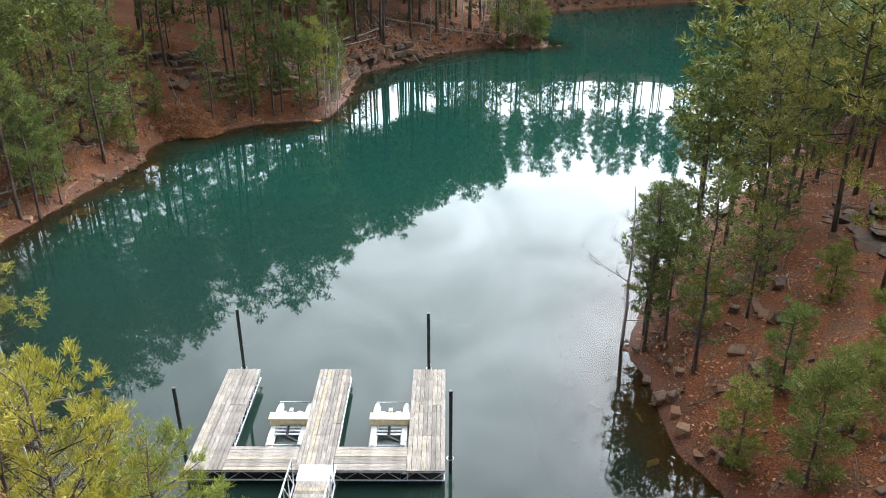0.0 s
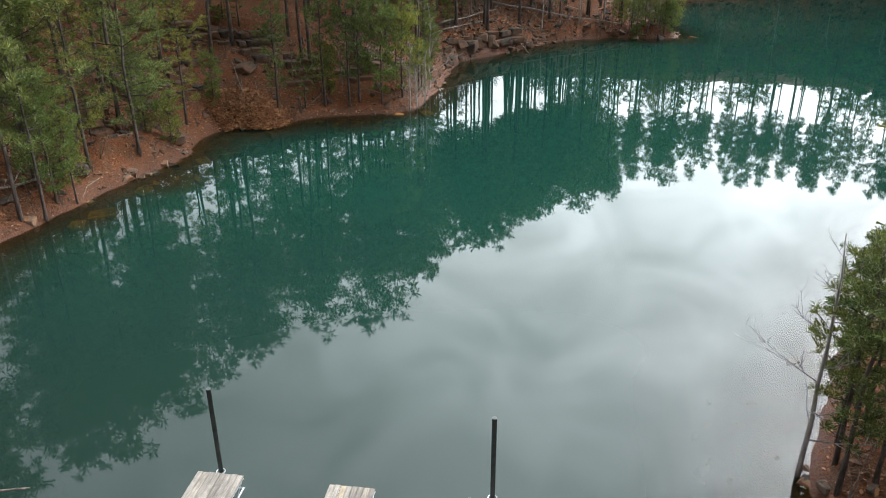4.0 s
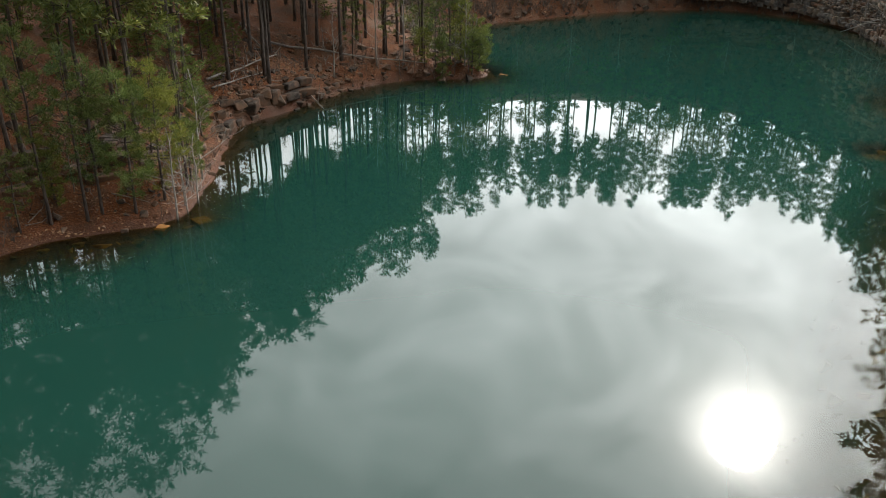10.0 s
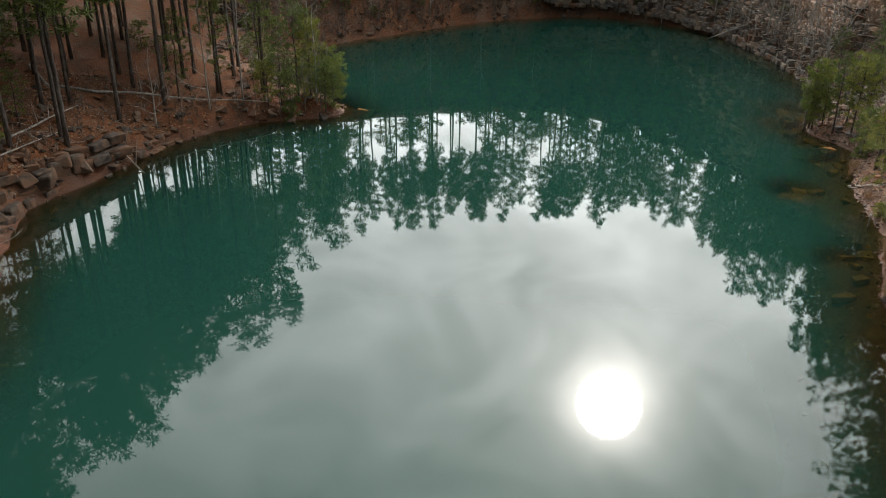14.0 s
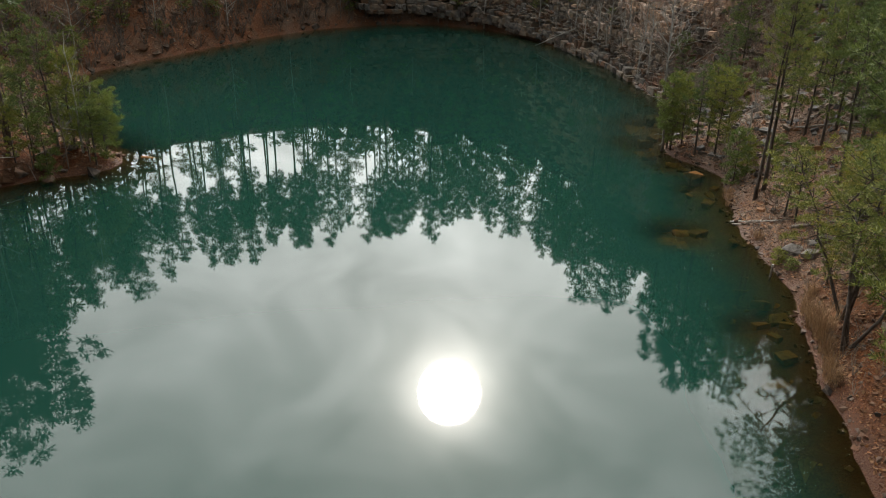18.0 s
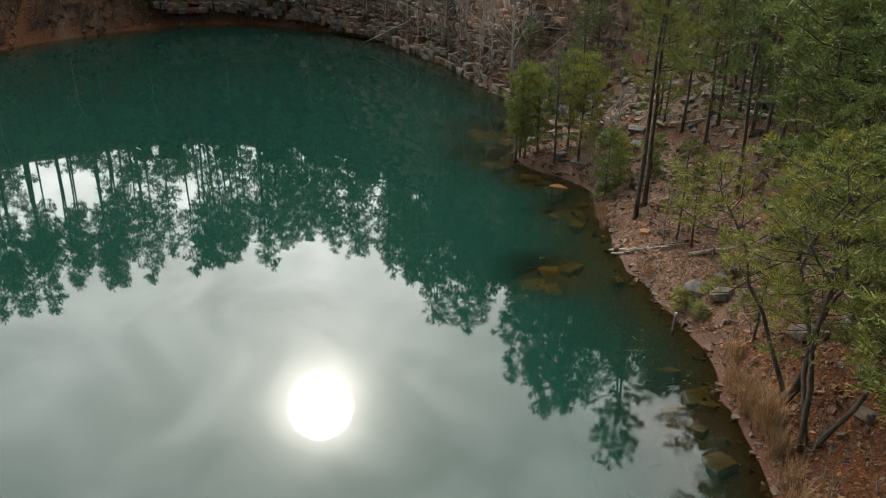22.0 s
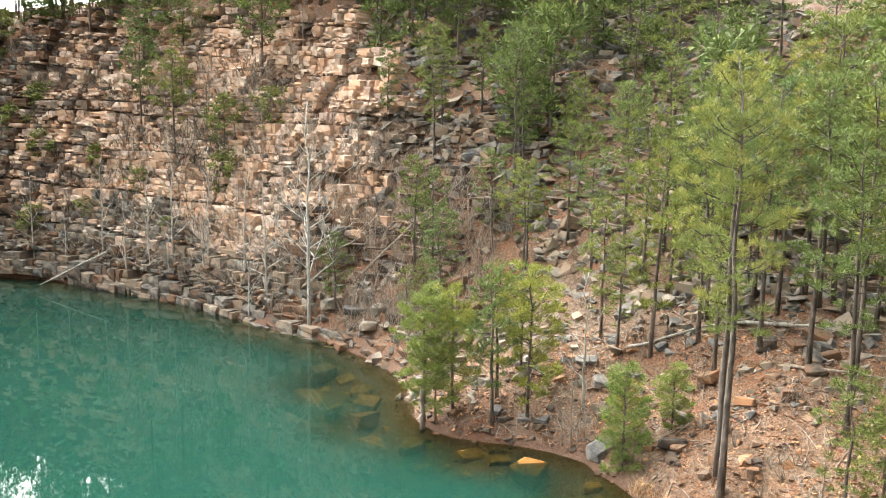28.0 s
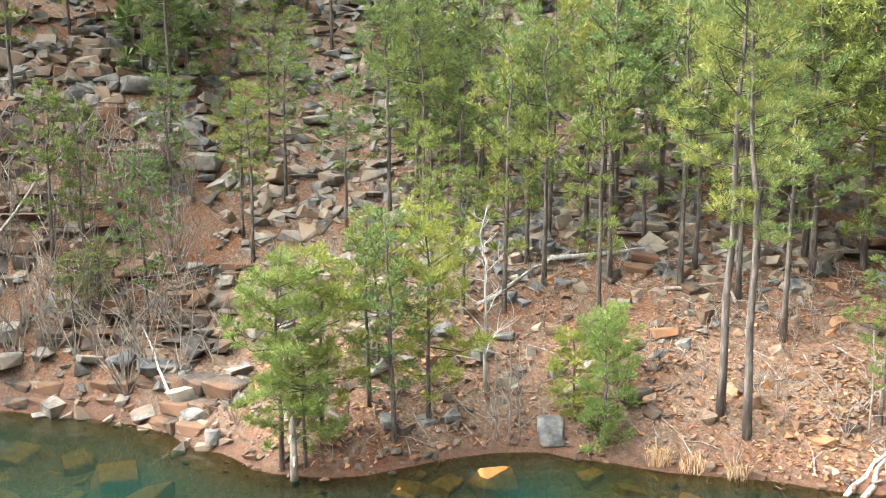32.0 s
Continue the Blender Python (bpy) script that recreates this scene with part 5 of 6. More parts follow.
    wall = thing("wall_quarry", Matrix(), "tall quarry wall of broken tan and grey stone courses", "quarry wall", kind="structure")
    for (vs, fs), mat in zip(soups, looks):
        me = bpy.data.meshes.new("stone_courses")
        me.from_pydata(np.concatenate(vs).tolist(), [], np.concatenate(fs).tolist())
        me.materials.append(mat)
        tagged(part("stone_courses", me, None, wall), kind="stuff")
    shapes = {}
    for flag, mat in enumerate(looks):
        shapes[flag] = []
        for k in range(7):
            me = bpy.data.meshes.new("stone_block")
            me.from_pydata(lumps[k][0].tolist(), [], lumps[k][1].tolist())
            me.materials.append(mat)
            shapes[flag].append(me)
    for x, y, zz, turn, wide, deep, high, kind in singles:
        ob = new("stone_block", shapes[kind][r.randint(7)])
        ob.matrix_world = Matrix.Translation((x, y, zz)) @ Matrix.Rotation(turn, 4, "Z") @ Matrix.Rotation(r.normal(0, 0.03), 4, "X") @ Matrix.Rotation(r.normal(0, 0.03), 4, "Y") @ Matrix.Diagonal((wide, deep, high, 1))
        ob.parent = wall


quarry_wall()


def strata(n, box_xy, lo, hi, seed, long=(1.2, 4.0), thick=(0.18, 0.5), high=(1, 4), at=None):
    """Beds of rock that come out of a slope: for each outcrop, rows of squared blocks that step back uphill."""
    r = np.random.RandomState(seed)
    if at is None:
        x, y = r.uniform(box_xy[0], box_xy[2], n * 12), r.uniform(box_xy[1], box_xy[3], n * 12)
        d = inland(x, y)
        ok = (d > lo) & (d < hi)
        at = list(zip(x[ok][:n], y[ok][:n]))
    for x, y in at:
        e = 0.8
        gx = float(land(np.array([x + e]), np.array([y]), False)[0] - land(np.array([x - e]), np.array([y]), False)[0])
        gy = float(land(np.array([x]), np.array([y + e]), False)[0] - land(np.array([x]), np.array([y - e]), False)[0])
        g = max(math.hypot(gx, gy), 1e-3)
        up = np.array([gx, gy]) / g
        way = np.array([up[1], -up[0]])
        slope = max(g / (2 * e), 0.25)
        length, z = r.uniform(*long), float(land(np.array([x]), np.array([y]))[0]) - 0.15
        z0, rows = z, []
        for k in range(r.randint(high[0], high[1] + 1)):
            tall = r.uniform(*thick)
            s = -length / 2 + r.uniform(-0.4, 0.4)
            while s < length / 2 * r.uniform(0.7, 1.1):
                wide = 0.2 + tall * r.uniform(0.5, 2.2)
                deep = r.uniform(0.8, 1.3)
                c = np.array([x, y]) + way * (s + wide / 2) + up * ((z - z0) / slope * 0.75 + deep * 0.35 + r.uniform(-0.12, 0.12))
                if r.rand() < 0.9:
                    rows.append((c[0], c[1], z + tall / 2 + 0.04 * s, math.atan2(way[1], way[0]) + r.normal(0, 0.07), wide * 1.06, deep, tall * 1.06))
                s += wide
            z += tall
        yield rows


def block_hull(r, row):
    v, f = HULLS[r.randint(len(HULLS))]
    x, y, z, turn, wide, deep, tall = row
    v = v * (wide * 1.12, deep * 1.2, tall * 1.5)
    ca, sa = math.cos(turn), math.sin(turn)
    return np.stack([v[:, 0] * ca - v[:, 1] * sa + x, v[:, 0] * sa + v[:, 1] * ca + y, v[:, 2] + z], 1), f


def outcrop_field(label, mat, *where, **how):
    """Many outcrops over a far slope, joined."""
    r, vs, fs, n0 = np.random.RandomState(5), [], [], 0
    for rows in strata(*where, **how):
        for row in rows:
            v, f = block_hull(r, row)
            vs.append(v)
            fs.append(f + n0)
            n0 += len(v)
    me = bpy.data.meshes.new("rock_outcrops")
    me.from_pydata(np.concatenate(vs).tolist(), [], np.concatenate(fs).tolist())
    me.materials.append(mat)
    tagged(new("rock_outcrops", me), label, "outcrops", kind="stuff")


def outcrop(label, mat, seed, spots, **how):
    """Single outcrops, each of blocks that can be told apart."""
    r = np.random.RandomState(seed)
    for rows in strata(0, None, 0, 0, seed, at=spots, **how):
        ob = thing("rock_outcrop", pose(*rows[0][:3]), label, "outcrop", "rock outcrops")
        for x, y, z, turn, wide, deep, tall in rows:
            o = new("stone_block", BOULDERS[mat.name][r.randint(6)])
            o.parent = ob
            o.matrix_basis = Matrix.Translation(Vector((x, y, z)) - Vector(rows[0][:3])) @ Matrix.Rotation(turn, 4, "Z") @ Matrix.Diagonal((wide * 1.1, deep * 1.15, tall * 1.9, 1))


outcrop_field("dark broken ledges on the talus slope", GREY_ROCK, 150, (48, 54, 76, 98), 8, 26, 71)
outcrop_field("pale broken ledges on the talus slope", PALE_ROCK, 80, (48, 54, 76, 98), 8, 26, 72)
outcrop_field("brown ledges above the cove", ROCK, 50, (49, 84, 62, 99), 1.5, 12, 73, thick=(0.2, 0.6))
outcrop_field("dark ledges behind the east bank", ROCK, 40, (16, 24, 48, 66), 5, 14, 74)
outcrop_field("dark ledges on the far bank", ROCK, 70, (6, 100, 70, 148), 2, 12, 75, long=(2, 6))
outcrop("dark stratified ledge of rock in the leafy slope", ROCK, 76, [(-23.2, 67.6), (-24.6, 66.4), (-22.9, 61.0), (-23.4, 59.4), (-13.4, 67.4), (-16.4, 66.6), (-24.2, 50.6), (-23.4, 53.0), (-19.2, 67.4), (-10.6, 70.6)],
        long=(2.0, 4.0), thick=(0.28, 0.6), high=(2, 4))
outcrop("dark ledge of rock along the water under the point", ROCK, 77, [(-8.3, 80.6), (-7.6, 83.4), (-6.2, 85.6), (-4.6, 87.6), (-3.0, 89.6), (-1.0, 92.0)], long=(2.6, 3.6), thick=(0.4, 0.8), high=(2, 2))
outcrop("dark brown ledge above the landing's bank", ROCK, 78, [(13.2, 33.4), (15.0, 36.6), (12.6, 30.6)], long=(1.4, 2.4), thick=(0.3, 0.5), high=(1, 2))
outcrop("dark wet ledge of rock along the cove's edge", ROCK, 79, [(47.0, 85.9), (49.2, 87.4), (50.6, 89.6), (51.8, 92.0), (53.6, 95.2)], long=(1.8, 2.8), thick=(0.25, 0.5), high=(1, 3))

# ---- the dock ----
def pipe(a, b, rad, sides=8):
    s = Soup()
    s.tube(a, b, rad, rad, sides)
    s.f.append(tuple(range(sides)))
    return s


def truss(dock, a, b, top=0.52, low=0.22):
    """A welded edge frame between two points of the plan: two rails and zigzag struts."""
    a, b = Vector((*a, 0)), Vector((*b, 0))
    up, dn = Vector((0, 0, top)), Vector((0, 0, low))
    part("top_rail", pipe(a + up, b + up, 0.025, 6).mesh("top_rail", STEEL), None, dock)
    part("bottom_rail", pipe(a + dn, b + dn, 0.025, 6).mesh("bottom_rail", STEEL), None, dock)
    n = max(2, int((b - a).length / 0.45))
    for k in range(n):
        p, q = a.lerp(b, k / n), a.lerp(b, (k + 1) / n)
        s = pipe(p + (dn if k % 2 else up), q + (up if k % 2 else dn), 0.014, 5)
        part("strut", s.mesh("strut", STEEL), None, dock)


def build_dock():
    dock = thing("floating_dock", Matrix(), "weathered grey plank dock with three fingers on steel frames", "dock")
    deck, deep = 0.60, 0.045
    fingers = ((-7.50, -6.28), (-4.03, -2.86), (-0.55, 0.66))
    front, back, cross = 28.55, 22.84, 24.0
    plank_meshes = {}

    def plank(x0, y0, x1, y1):
        w, l = round(x1 - x0, 3), round(y1 - y0, 3)
        if (w, l) not in plank_meshes:
            # the grain runs along the longer side, which lies on the mesh's own y
            long, wide = max(w, l), min(w, l)
            bm = boxed((-wide / 2, -long / 2, -deep), (wide / 2, long / 2, 0), 0.006)
            me = bpy.data.meshes.new("plank")
            bm.to_mesh(me)
            bm.free()
            me.materials.append(PLANK)
            plank_meshes[(w, l)] = me
        ob = new("plank", plank_meshes[(w, l)])
        ob.matrix_world = pose((x0 + x1) / 2, (y0 + y1) / 2, deck + rp.uniform(-0.006, 0.006), rp.uniform(-.3, .3), rp.uniform(-.4, .4), (90 if w > l else 0) + rp.uniform(-.2, .2))
        ob.parent = dock

    rp = random.Random(4)
    for x0, x1 in fingers:
        n, w = 8, (x1 - x0) / 8
        for k in range(n):
            cut = rp.choice((25.2, 26.3, 24.6))
            plank(x0 + k * w + 0.005, back, x0 + (k + 1) * w - 0.005, cut - 0.005)
            plank(x0 + k * w + 0.005, cut + 0.005, x0 + (k + 1) * w - 0.005, front)
        truss(dock, (x0 + 0.03, back + 0.05), (x0 + 0.03, front - 0.05))
        truss(dock, (x1 - 0.03, back + 0.05), (x1 - 0.03, front - 0.05))
        truss(dock, (x0, front - 0.04), (x1, front - 0.04))
        for y in (23.4, 25.2, 27.3):
            part("float", boxed((x0 + 0.08, y - 0.5, -0.22), (x1 - 0.08, y + 0.75, 0.2), 0.05), BLACK, dock, "black plastic float")
    for x0, x1 in ((fingers[0][1], fingers[1][0]), (fingers[1][1], fingers[2][0])):
        n, w = 7, (cross - back) / 7
        for k in range(n):
            plank(x0 + 0.006, back + k * w + 0.005, x1 - 0.006, back + (k + 1) * w - 0.005)
        truss(dock, (x0, cross - 0.03), (x1, cross - 0.03))
        part("float", boxed((x0 + 0.2, back + 0.2, -0.22), (x1 - 0.2, cross - 0.15, 0.2), 0.05), BLACK, dock, "black plastic float")
    truss(dock, (fingers[0][0], back + 0.02), (fingers[2][1], back + 0.02), 0.53, 0.2)
    # hoops that hold the dock to its piles
    for x, y in ((-7.95, 24.5), (0.82, 23.5), (-6.94, 28.66), (0.03, 28.68)):
        ring = Soup()
        pts = [Vector((x + 0.11 * math.cos(a), y + 0.11 * math.sin(a), 0.56)) for a in np.linspace(0, 2 * math.pi, 13)]
        ring.line(pts, [0.014] * 13, 5)
        part("pile_hoop", ring.mesh("pile_hoop", STEEL), None, dock)
    return dock


dock = build_dock()
for x, y, top, lean in ((-8.02, 24.5, 2.5, 0.3), (-6.94, 28.68, 3.05, 0.2), (0.03, 28.70, 2.9, 0.0), (0.83, 23.5, 3.1, 0.0), (-4.9, 28.0, 0.2, 0.0)):
    if top < 1:
        continue
    pile = thing("mooring_pile", pose(x, y, 0, lean, -lean, 0), "dark steel pipe pile standing through the lake beside the dock", "pile", "dock piles")
    part("pipe", pipe((0, 0, -7), (0, 0, top), 0.06, 10).mesh("pipe", DARK_STEEL, True), None, pile)
    part("cap", pipe((0, 0, top), (0, 0, top + 0.03), 0.066, 10).mesh("cap", DARK_STEEL), None, pile)


def build_gangway():
    g = thing("gangway", pose(-3.30, 22.9, 0.62), "aluminium gangway with trussed side rails leading to the dock", "gangway")
    part("threshold_plate", boxed((-0.58, -0.62, 0.02), (0.58, 0.12, 0.045), 0.008), ALU, g, "bare aluminium plate")
    n = 40
    for k in range(n):
        y = -0.62 - 0.15 * (k + 1)
        z = 0.03 + 0.011 * (k + 1)
        part("deck_board", boxed((-0.55, y, z - 0.035), (0.55, y + 0.14, z), 0.006), PLANK, g)
    end = Vector((0, -6.6, 0.47))
    for sx in (-0.62, 0.62):
        for lift, name in ((0.0, "bottom_chord"), (0.95, "hand_rail")):
            a, b = Vector((sx, -0.75, lift)), Vector((sx, end.y, lift + end.z))
            part(name, pipe(a, b, 0.03, 8).mesh(name, ALU, True), None, g)
        for k in range(9):
            t, u = k / 9, (k + 1) / 9
            a, b = Vector((sx, -0.75, 0)).lerp(Vector((sx, end.y, end.z)), t), Vector((sx, -0.75, 0.95)).lerp(Vector((sx, end.y, end.z + 0.95)), u)
            part("brace", pipe(a, b, 0.018, 6).mesh("brace", ALU, True), None, g)
            part("upright", pipe(a, a + Vector((0, 0, 0.95)), 0.02, 6).mesh("upright", ALU, True), None, g)
    return g


build_gangway()


def build_boat(x):
    """A small twin-hull boat: two pontoons, a bench box across, a motor and pedals."""
    b = thing("pontoon_boat", pose(x, 25.6, 0), "small white twin-hull boat with a cream bench moored in its slip", "boat", "moored boats")
    for sx in (-0.52, 0.52):
        s = Soup()
        ys = [-1.2, -1.12, -0.95, 0.9, 1.1, 1.24, 1.3]
        rad = [0.08, 0.125, 0.135, 0.135, 0.12, 0.075, 0.02]
        zs = [0.17, 0.17, 0.17, 0.17, 0.19, 0.23, 0.26]
        s.line([Vector((sx, y, z)) for y, z in zip(ys, zs)], rad, 14)
        part("pontoon", s.mesh("pontoon", WHITE, True), None, b)
        part("hull_strip", boxed((sx - 0.09, -0.95, 0.28), (sx + 0.09, 0.85, 0.315), 0.012), WHITE, b)
    part("bench_box", boxed((-0.66, -0.16, 0.36), (0.66, 0.18, 0.60), 0.02), CREAM, b, "cream-painted bench box")
    part("bench_top", boxed((-0.68, -0.18, 0.602), (0.68, 0.20, 0.632), 0.01), CREAM, b)
    for y, z in ((-1.16, 0.30), (1.2, 0.34)):
        part("cross_bar", pipe((-0.56, y, z), (0.56, y, z), 0.022, 8).mesh("cross_bar", STEEL, True), None, b)
    part("motor_mount", boxed((-0.4, 0.42, 0.30), (0.4, 0.50, 0.36), 0.01), DARK_STEEL, b)
    motor = part("motor", boxed((-0.07, 0.3, 0.36), (0.07, 0.5, 0.62), 0.03), STEEL, b, "grey motor head")
    part("tiller", pipe((0, 0.42, 0.62), (0.03, 0.2, 0.72), 0.016, 6).mesh("tiller", STEEL), None, motor)
    for sx in (-0.27, 0.27):
        part("battery_cover", boxed((sx - 0.08, 0.36, 0.36), (sx + 0.08, 0.5, 0.47), 0.012), WHITE, b)
    for sx in (-0.24, 0.24):
        for k in range(3):
            part("seat_slat", boxed((sx - 0.19, -0.32 - 0.13 * k, 0.34 - 0.04 * k), (sx + 0.19, -0.23 - 0.13 * k, 0.37 - 0.04 * k), 0.008), STEEL, b, "worn grey seat slat")
    part("pedal_post", pipe((0, -0.2, 0.36), (0, -0.52, 0.16), 0.03, 8).mesh("pedal_post", DARK_STEEL, True), None, b)
    part("paddle", pipe((-0.05, -0.5, 0.2), (0.36, -0.72, 0.12), 0.028, 6).mesh("paddle", PLANK), None, b, "wooden paddle")
    part("floor_pan", boxed((-0.42, -1.05, 0.06), (0.42, 0.95, 0.09), 0.01), DARK_STEEL, b)
    return b


GREEN = material("green_painted_slat", plain_look((0.10, 0.22, 0.11), 0.55, 0, 0.3))


for x in (-4.68, -1.24):
    build_boat(x)

# ---- logs, grass, leaves ----
def log(a, b, rad, label, mat=None, seed=0, twigs=5, name="fallen_log"):
    """A fallen trunk from a to b with broken branch stubs; a, b: x, y, height over the ground."""
    r = random.Random(seed)
    ga, gb = (float(max(land(np.array([p[0]]), np.array([p[1]]))[0], -0.15)) for p in (a, b))
    p, q = Vector((a[0], a[1], ga + a[2])), Vector((b[0], b[1], gb + b[2]))
    ob = thing(name, Matrix.Translation(p), label, "log")
    s, n = Soup(), 6
    side = (q - p).normalized().orthogonal()
    pts = [(q - p) * (k / n) + side * r.uniform(-1, 1) * 0.015 * (q - p).length * (0 < k < n) for k in range(n + 1)]
    s.line(pts, [rad * (1 - 0.7 * k / n) for k in range(n + 1)], 8)
    part("trunk", s.mesh("trunk", mat or PALE_BARK, True), None, ob)
    for k in range(twigs):
        t = r.uniform(0.3, 0.95)
        w = Vector((r.gauss(0, 1), r.gauss(0, 1), abs(r.gauss(0, 1)))).normalized()
        m = (q - p) * t
        st = Soup()
        ln = (q - p).length * r.uniform(0.06, 0.16)
        st.line([m, m + w * ln * 0.5, m + w * ln + Vector((0, 0, 0.1))], [rad * 0.3, rad * 0.2, 0.006], 5)
        part("branch", st.mesh("branch", mat or PALE_BARK), None, ob)
    return ob


log((-8.9, 98.8, 0.25), (-1.9, 87.2, 0.0), 0.14, "long fallen trunk sliding down the bank into the lake", GREY_TWIG, 1, 8)
log((-9.8, 84.4, 0.5), (-5.6, 92.4, 0.3), 0.09, "pale fallen tree lying along the ledge", PALE_BARK, 2, 10)
log((-9.4, 83.6, 0.35), (-6.2, 88.4, 0.25), 0.06, "thin pale branch lying on the ledge", PALE_BARK, 3, 8)
log((-7.0, 97.0, 0.15), (6.6, 97.6, 0.3), 0.1, "pale fallen trunk on the point's bare soil", PALE_BARK, 4, 4)
log((47.9, 73.9, 0.12), (47.2, 69.4, 0.12), 0.09, "pale log lying across the bench", PALE_BARK, 5, 3)
log((46.6, 77.2, 0.12), (48.1, 73.3, 0.15), 0.06, "thin grey log on the bench", PALE_BARK, 6, 2)
log((37.1, 73.3, 0.06), (37.6, 70.9, 0.1), 0.06, "grey driftwood at the water's edge", PALE_BARK, 7, 3)
log((36.9, 73.0, 0.08), (37.9, 70.3, 0.1), 0.07, "grey driftwood at the water's edge", GREY_TWIG, 8, 3)
log((37.2, 69.9, 0.08), (38.1, 67.6, 0.1), 0.1, "dark log lying on the stony point", GREY_TWIG, 9, 2)
log((41.8, 71.4, 0.1), (44.4, 69.8, 0.12), 0.08, "dark log lying on the slope", GREY_TWIG, 10, 3)
log((44.7, 71.9, 0.1), (43.1, 68.8, 0.1), 0.06, "grey log on the stony slope", GREY_TWIG, 18, 3)
log((60.2, 111.6, 0.1), (56.3, 115.3, 0.55), 0.08, "pale leaning trunk reaching over the lake", PALE_BARK, 11, 5)
log((60.3, 113.2, 0.0), (61.6, 126.5, 1.6), 0.12, "long pale trunk fallen against the quarry bank", PALE_BARK, 12, 6)
log((46.9, 85.6, 0.1), (50.2, 86.2, 0.5), 0.05, "thin pale branch propped on shore rocks", PALE_BARK, 13, 3)
log((52.6, 90.8, 2.0), (58.3, 86.9, 0.6), 0.06, "thin dead trunk leaning across the talus", GREY_TWIG, 14, 5)
log((12.9, 98.3, 0.0), (14.8, 98.3, 0.03), 0.1, "dark log floating off the point", GREY_TWIG, 15, 0)
log((-18.6, 61.4, 0.2), (-20.9, 64.8, 0.8), 0.07, "grey fallen branch on the leafy bank", GREY_TWIG, 16, 6)
log((-23.2, 47.0, 0.3), (-24.8, 41.6, 0.4), 0.08, "grey fallen tree on the leafy bank", GREY_TWIG, 17, 9)
log((-15.4, 25.4, 0.6), (-11.6, 27.6, 0.5), 0.08, "broken brown limb jutting over the water", BARK, 19, 3)
log((36.5, 64.8, 0.1), (34.9, 62.8, 0.15), 0.06, "pale broken branch on the bank", PALE_BARK, 20, 3)

snag = thing("dead_snag", pose(42.63, 83.65, -0.3), "broken grey stump of a dead tree standing in the shallows", "stump")
s = Soup()
s.line([Vector((0, 0, 0)), Vector((0.02, 0, 0.8)), Vector((-0.02, 0.03, 1.6)), Vector((0.0, 0.02, 1.75))], [0.1, 0.085, 0.07, 0.04], 9)
part("trunk", s.mesh("trunk", GREY_TWIG, True), None, snag)
for k, (w, h) in enumerate((((-0.6, 0.25, 0.1), 1.35), ((0.2, -0.4, 0.15), 1.1), ((-0.35, 0.1, -0.2), 0.9))):
    s = Soup()
    s.line([Vector((0, 0, h)), Vector((w[0] * 0.6, w[1] * 0.6, h + w[2])), Vector((w[0], w[1], h + w[2] * 0.6))], [0.035, 0.025, 0.01], 5)
    part("branch_stub", s.mesh("branch_stub", PALE_BARK), None, snag)

post = thing("wooden_post", pose(33.5, 68.0, -0.5, 2, 1, 0), "short weathered post standing in the shallows", "post")
part("shaft", boxed((-0.04, -0.04, 0), (0.04, 0.04, 1.0), 0.01), GREY_TWIG, post)
part("cap", boxed((-0.045, -0.045, 1.0), (0.045, 0.045, 1.12), 0.01), PALE_BARK, post, "pale painted cap")


def grass(x, y, reach, tall, n, seed, label="tuft of tall dry grass at the water's edge"):
    r = random.Random(seed)
    s = Soup()
    for _ in range(n):
        a, d = r.uniform(0, 6.3), reach * math.sqrt(r.random())
        px, py = x + d * math.cos(a), y + d * math.sin(a)
        h = tall * r.uniform(0.5, 1.1)
        w = Vector((r.gauss(0, 0.28), r.gauss(0, 0.28), 1)).normalized()
        z = r.uniform(-0.05, 0.0)
        base = Vector((px - x, py - y, z))
        mid = base + w * h * 0.6
        tip = mid + (w + Vector((r.gauss(0, .5), r.gauss(0, .5), -0.15))) * h * 0.42
        side = Vector((-w.y, w.x, 0.01)).normalized()
        k = len(s.v)
        s.v += [base - side * 0.006, base + side * 0.006, mid + side * 0.006, mid - side * 0.006, tip]
        s.f += [(k, k + 1, k + 2, k + 3), (k + 3, k + 2, k + 4)]
    z0 = float(land(np.array([x]), np.array([y]))[0])
    ob = new("dry_grass", s.mesh("dry_grass", DRY_GRASS))
    ob.matrix_world = Matrix.Translation((x, y, max(z0, 0)))
    return tagged(ob, label, "grass", "dry grass tufts", "stuff")


for k, (x, y, reach, tall, n) in enumerate(((30.9, 64.0, 0.3, 1.5, 240), (30.3, 63.2, 0.32, 1.6, 280), (29.6, 62.5, 0.26, 1.2, 180), (31.6, 64.8, 0.22, 1.1, 150), (28.8, 61.8, 0.22, 1.0, 120),
                                              (39.9, 75.9, 0.3, 0.55, 120), (39.4, 75.4, 0.3, 0.5, 110), (36.2, 70.8, 0.25, 0.5, 90), (32.7, 65.4, 0.3, 0.8, 140), (28.2, 61.2, 0.35, 0.9, 180), (38.7, 74.7, 0.25, 0.5, 90))):
    grass(x, y, reach, tall, n, 900 + k)


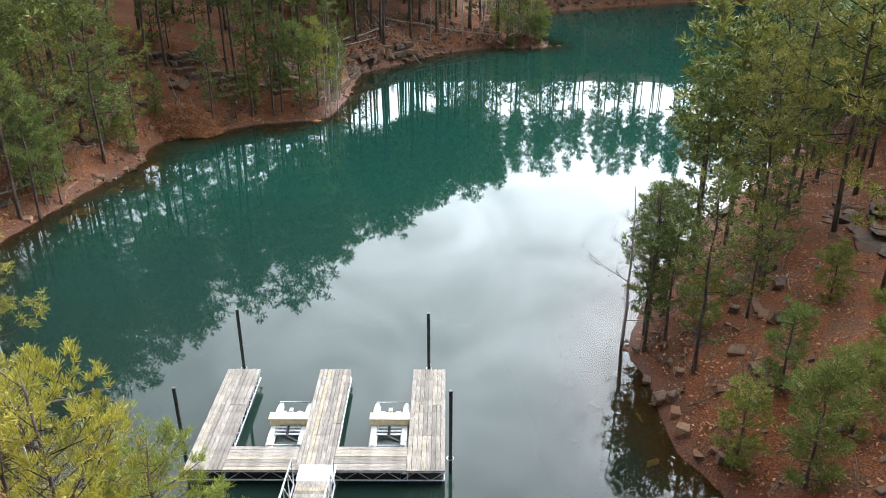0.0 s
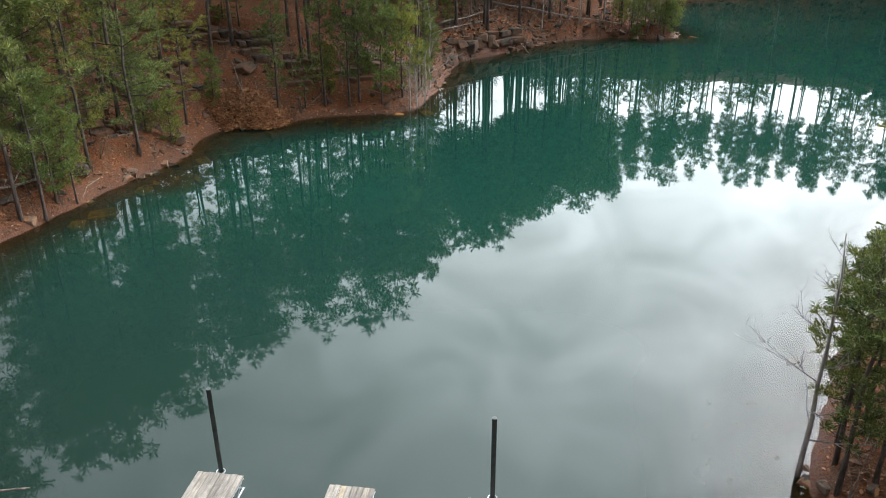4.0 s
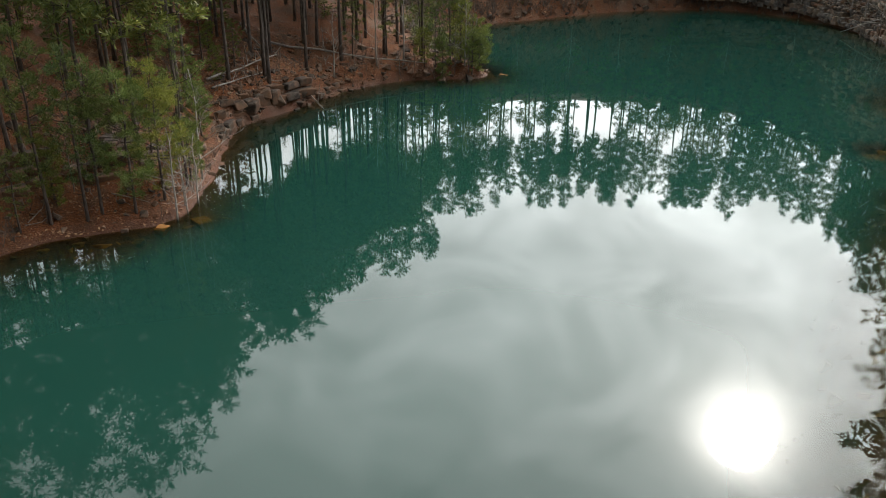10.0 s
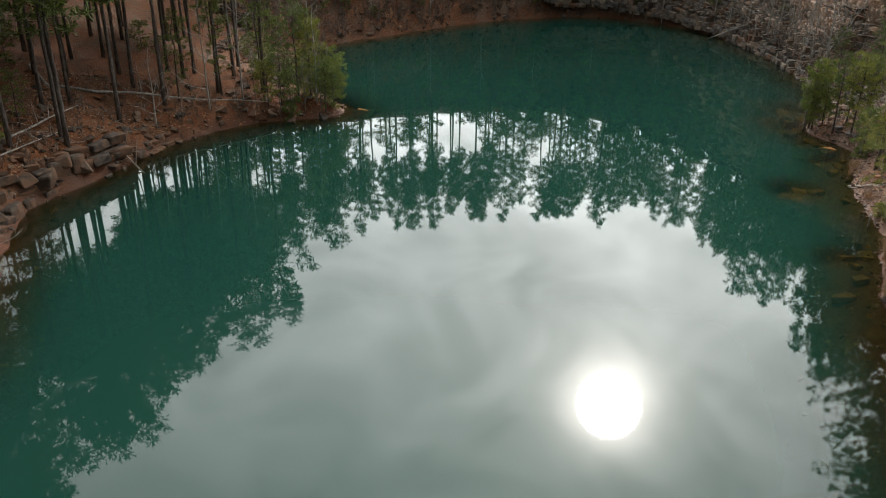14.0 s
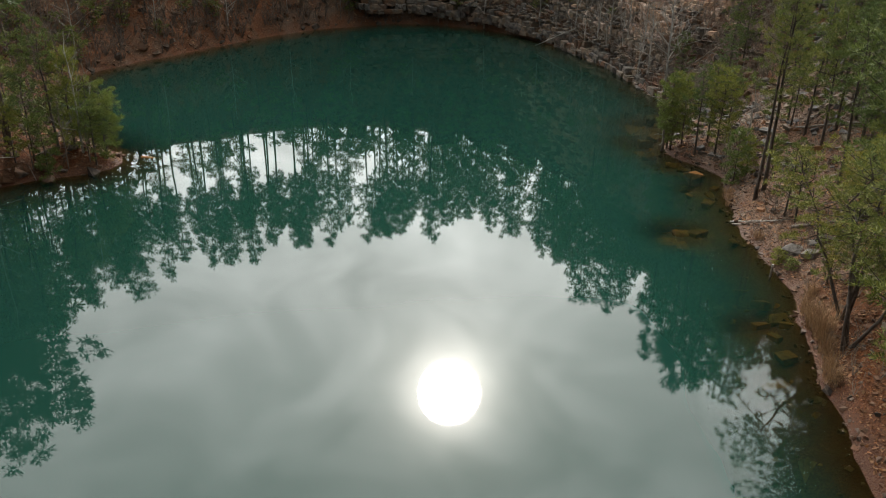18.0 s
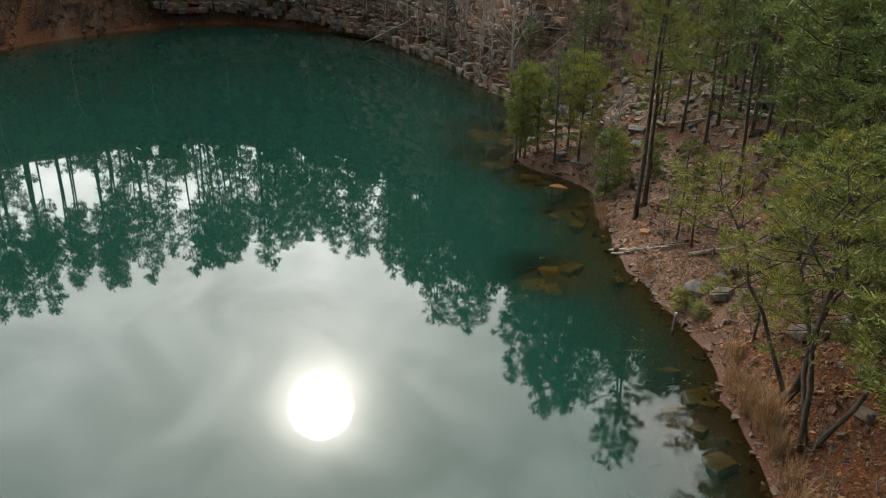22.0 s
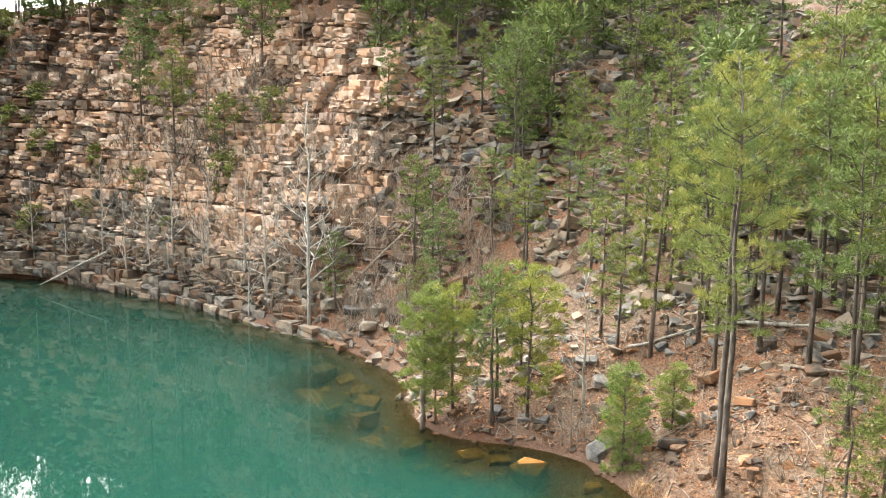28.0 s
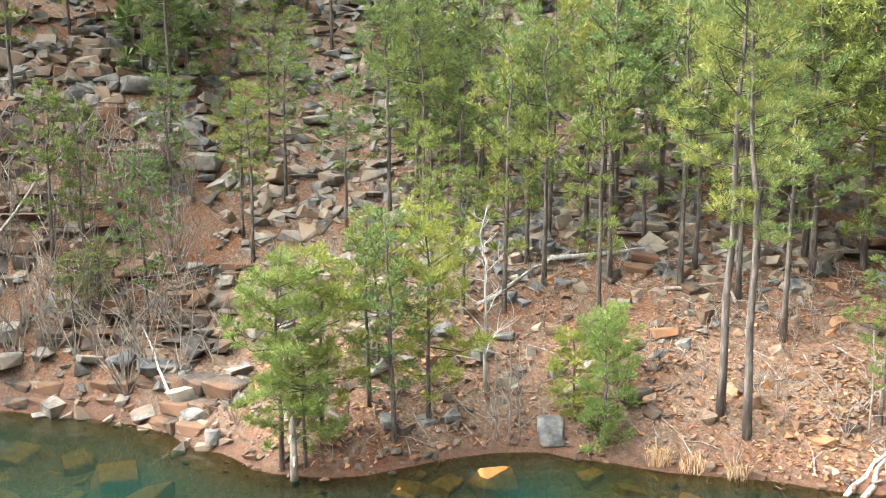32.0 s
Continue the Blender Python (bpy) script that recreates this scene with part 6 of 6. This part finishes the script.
def leaf_litter(label, n, box_xy, lo, hi, size, seed, mound=None, mat=None):
    """Fallen leaves and bark chips lying on the ground."""
    r = np.random.RandomState(seed)
    x, y = r.uniform(box_xy[0], box_xy[2], n * 8), r.uniform(box_xy[1], box_xy[3], n * 8)
    d = inland(x, y)
    ok = (d > lo) & (d < hi)
    if mound:
        ok &= ((x - mound[0]) / mound[2]) ** 2 + ((y - mound[1]) / mound[3]) ** 2 < r.rand(len(x)) ** 0.7
    x, y = x[ok][:n], y[ok][:n]
    n = len(x)
    z = land(x, y) + 0.02
    if mound:
        z = z + mound[4] * np.maximum(0, 1 - ((x - mound[0]) / mound[2]) ** 2 - ((y - mound[1]) / mound[3]) ** 2) * r.rand(n) ** 0.4
    a, s = r.uniform(0, 6.3, n), size * r.uniform(0.6, 1.5, n)
    tilt = r.normal(0, 0.35, (n, 2))
    c = np.stack([x, y, z], 1)
    u = np.stack([np.cos(a), np.sin(a), tilt[:, 0]], 1) * s[:, None]
    w = np.stack([-np.sin(a), np.cos(a), tilt[:, 1]], 1) * s[:, None] * 0.6
    v = np.stack([c - u, c - w, c + u, c + w], 1).reshape(-1, 3)
    me = bpy.data.meshes.new("leaf_litter")
    me.from_pydata(v.tolist(), [], (np.arange(n)[:, None] * 4 + np.arange(4)).tolist())
    me.materials.append(mat or DRY_LEAF)
    return tagged(new("leaf_litter", me), label, "leaves", kind="stuff")


leaf_litter("deep drift of brown oak leaves on the shore", 14000, (-24, 58, -14, 66), -0.3, 5, 0.07, 51, (-18.9, 61.8, 3.0, 2.4, 0.55))
leaf_litter("fallen leaves over the west bank", 30000, (-32, 38, 14, 100), 0.1, 12, 0.075, 52)
leaf_litter("fallen leaves over the east bank", 12000, (8, 19, 48, 84), 0.2, 9, 0.07, 53)


def brushwood(label, n, box_xy, lo, hi, tall, seed, thick=1.0, mat=None):
    """Leafless brush on a bank: many thin stems, joined."""
    r = np.random.RandomState(seed)
    x, y = r.uniform(box_xy[0], box_xy[2], n * 10), r.uniform(box_xy[1], box_xy[3], n * 10)
    d = inland(x, y)
    ok = (d > lo) & (d < hi)
    x, y = x[ok][:n], y[ok][:n]
    z = land(x, y)
    s = Soup()
    for a, b, c in zip(x, y, z):
        base = Vector((a, b, c - 0.05))
        for _ in range(r.randint(3, 6)):
            h = tall * r.uniform(0.4, 1.1)
            w = Vector((r.normal(0, 0.3), r.normal(0, 0.3), 1)).normalized()
            mid = base + w * h * 0.5
            tip = base + w * h + Vector((r.normal(0, 0.18), r.normal(0, 0.18), 0)) * h
            s.line([base, mid, tip], [0.012 * thick, 0.009 * thick, 0.003 * thick], 3)
            for _ in range(2):
                q = mid.lerp(tip, r.rand() * 0.8)
                s.line([q, q + Vector((r.normal(0, 0.3), r.normal(0, 0.3), abs(r.normal(0, 0.25)))) * h * 0.6], [0.007 * thick, 0.003 * thick], 3)
    return tagged(new("brushwood", s.mesh("brushwood", mat or GREY_TWIG)), label, "brush", kind="stuff")


def dead_sticks(label, n, box_xy, lo, hi, long, seed):
    """Fallen sticks lying about on the ground, joined."""
    r = np.random.RandomState(seed)
    x, y = r.uniform(box_xy[0], box_xy[2], n * 10), r.uniform(box_xy[1], box_xy[3], n * 10)
    d = inland(x, y)
    ok = (d > lo) & (d < hi)
    x, y = x[ok][:n], y[ok][:n]
    a, ln = r.uniform(0, 6.3, len(x)), r.uniform(*long, len(x))
    ends = [(x + np.cos(a + b) * ln * k, y + np.sin(a + b) * ln * k) for k, b in ((-0.5, 0), (0, 0), (0.5, 0.3))]
    pts = [np.stack([u, v, land(u, v) + 0.03], 1) for u, v in ends]
    s = Soup()
    for p, q, e, m in zip(*pts, ln.tolist()):
        s.line([Vector(p), Vector(q), Vector(e)], [0.012 * m + 0.006, 0.010 * m + 0.004, 0.004], 4)
    return tagged(new("dead_sticks", s.mesh("dead_sticks", GREY_TWIG)), label, "sticks", kind="stuff")


dead_sticks("grey fallen sticks on the stony point", 260, (35, 62, 50, 82), 0.6, 9, (0.3, 1.6), 81)
dead_sticks("fallen sticks over the leafy west bank", 200, (-30, 38, 14, 100), 0.4, 9, (0.5, 2.4), 82)
dead_sticks("fallen sticks on the landing's bank", 70, (8, 19, 20, 44), 0.5, 8, (0.3, 1.6), 83)
brushwood("leafless brush along the foot of the quarry wall", 800, (48, 84, 68, 134), 0.1, 8, 2.4, 61, 1.8)
brushwood("leafless brush over the far bank", 1500, (8, 104, 68, 150), 0.1, 11, 2.4, 62, 2.6, DARK_TWIG)
brushwood("thin brush on the wooded west bank", 480, (-30, 38, 14, 100), 0.2, 8, 1.4, 63, 1.0, DARK_TWIG)
brushwood("thin brush on the stony point", 140, (34, 62, 52, 86), 0.2, 9, 1.0, 64)
brushwood("thin brush on the bank by the landing", 60, (8, 19, 20, 44), 0.4, 7, 1.2, 65)
leaf_litter("fallen needles and leaves on the east shore", 7000, (22, 52, 40, 74), 0.15, 7, 0.07, 55)
brushwood("thin brush on the shore below the pines", 120, (22, 52, 38, 72), 0.2, 5, 1.0, 66)
leaf_litter("fallen leaves over the far bank", 16000, (6, 98, 66, 150), 0.2, 12, 0.16, 54)

# the patterns that the trees were copied from
for ob in PATTERNS:
    for o in (*ob.children_recursive, ob):
        bpy.data.objects.remove(o)
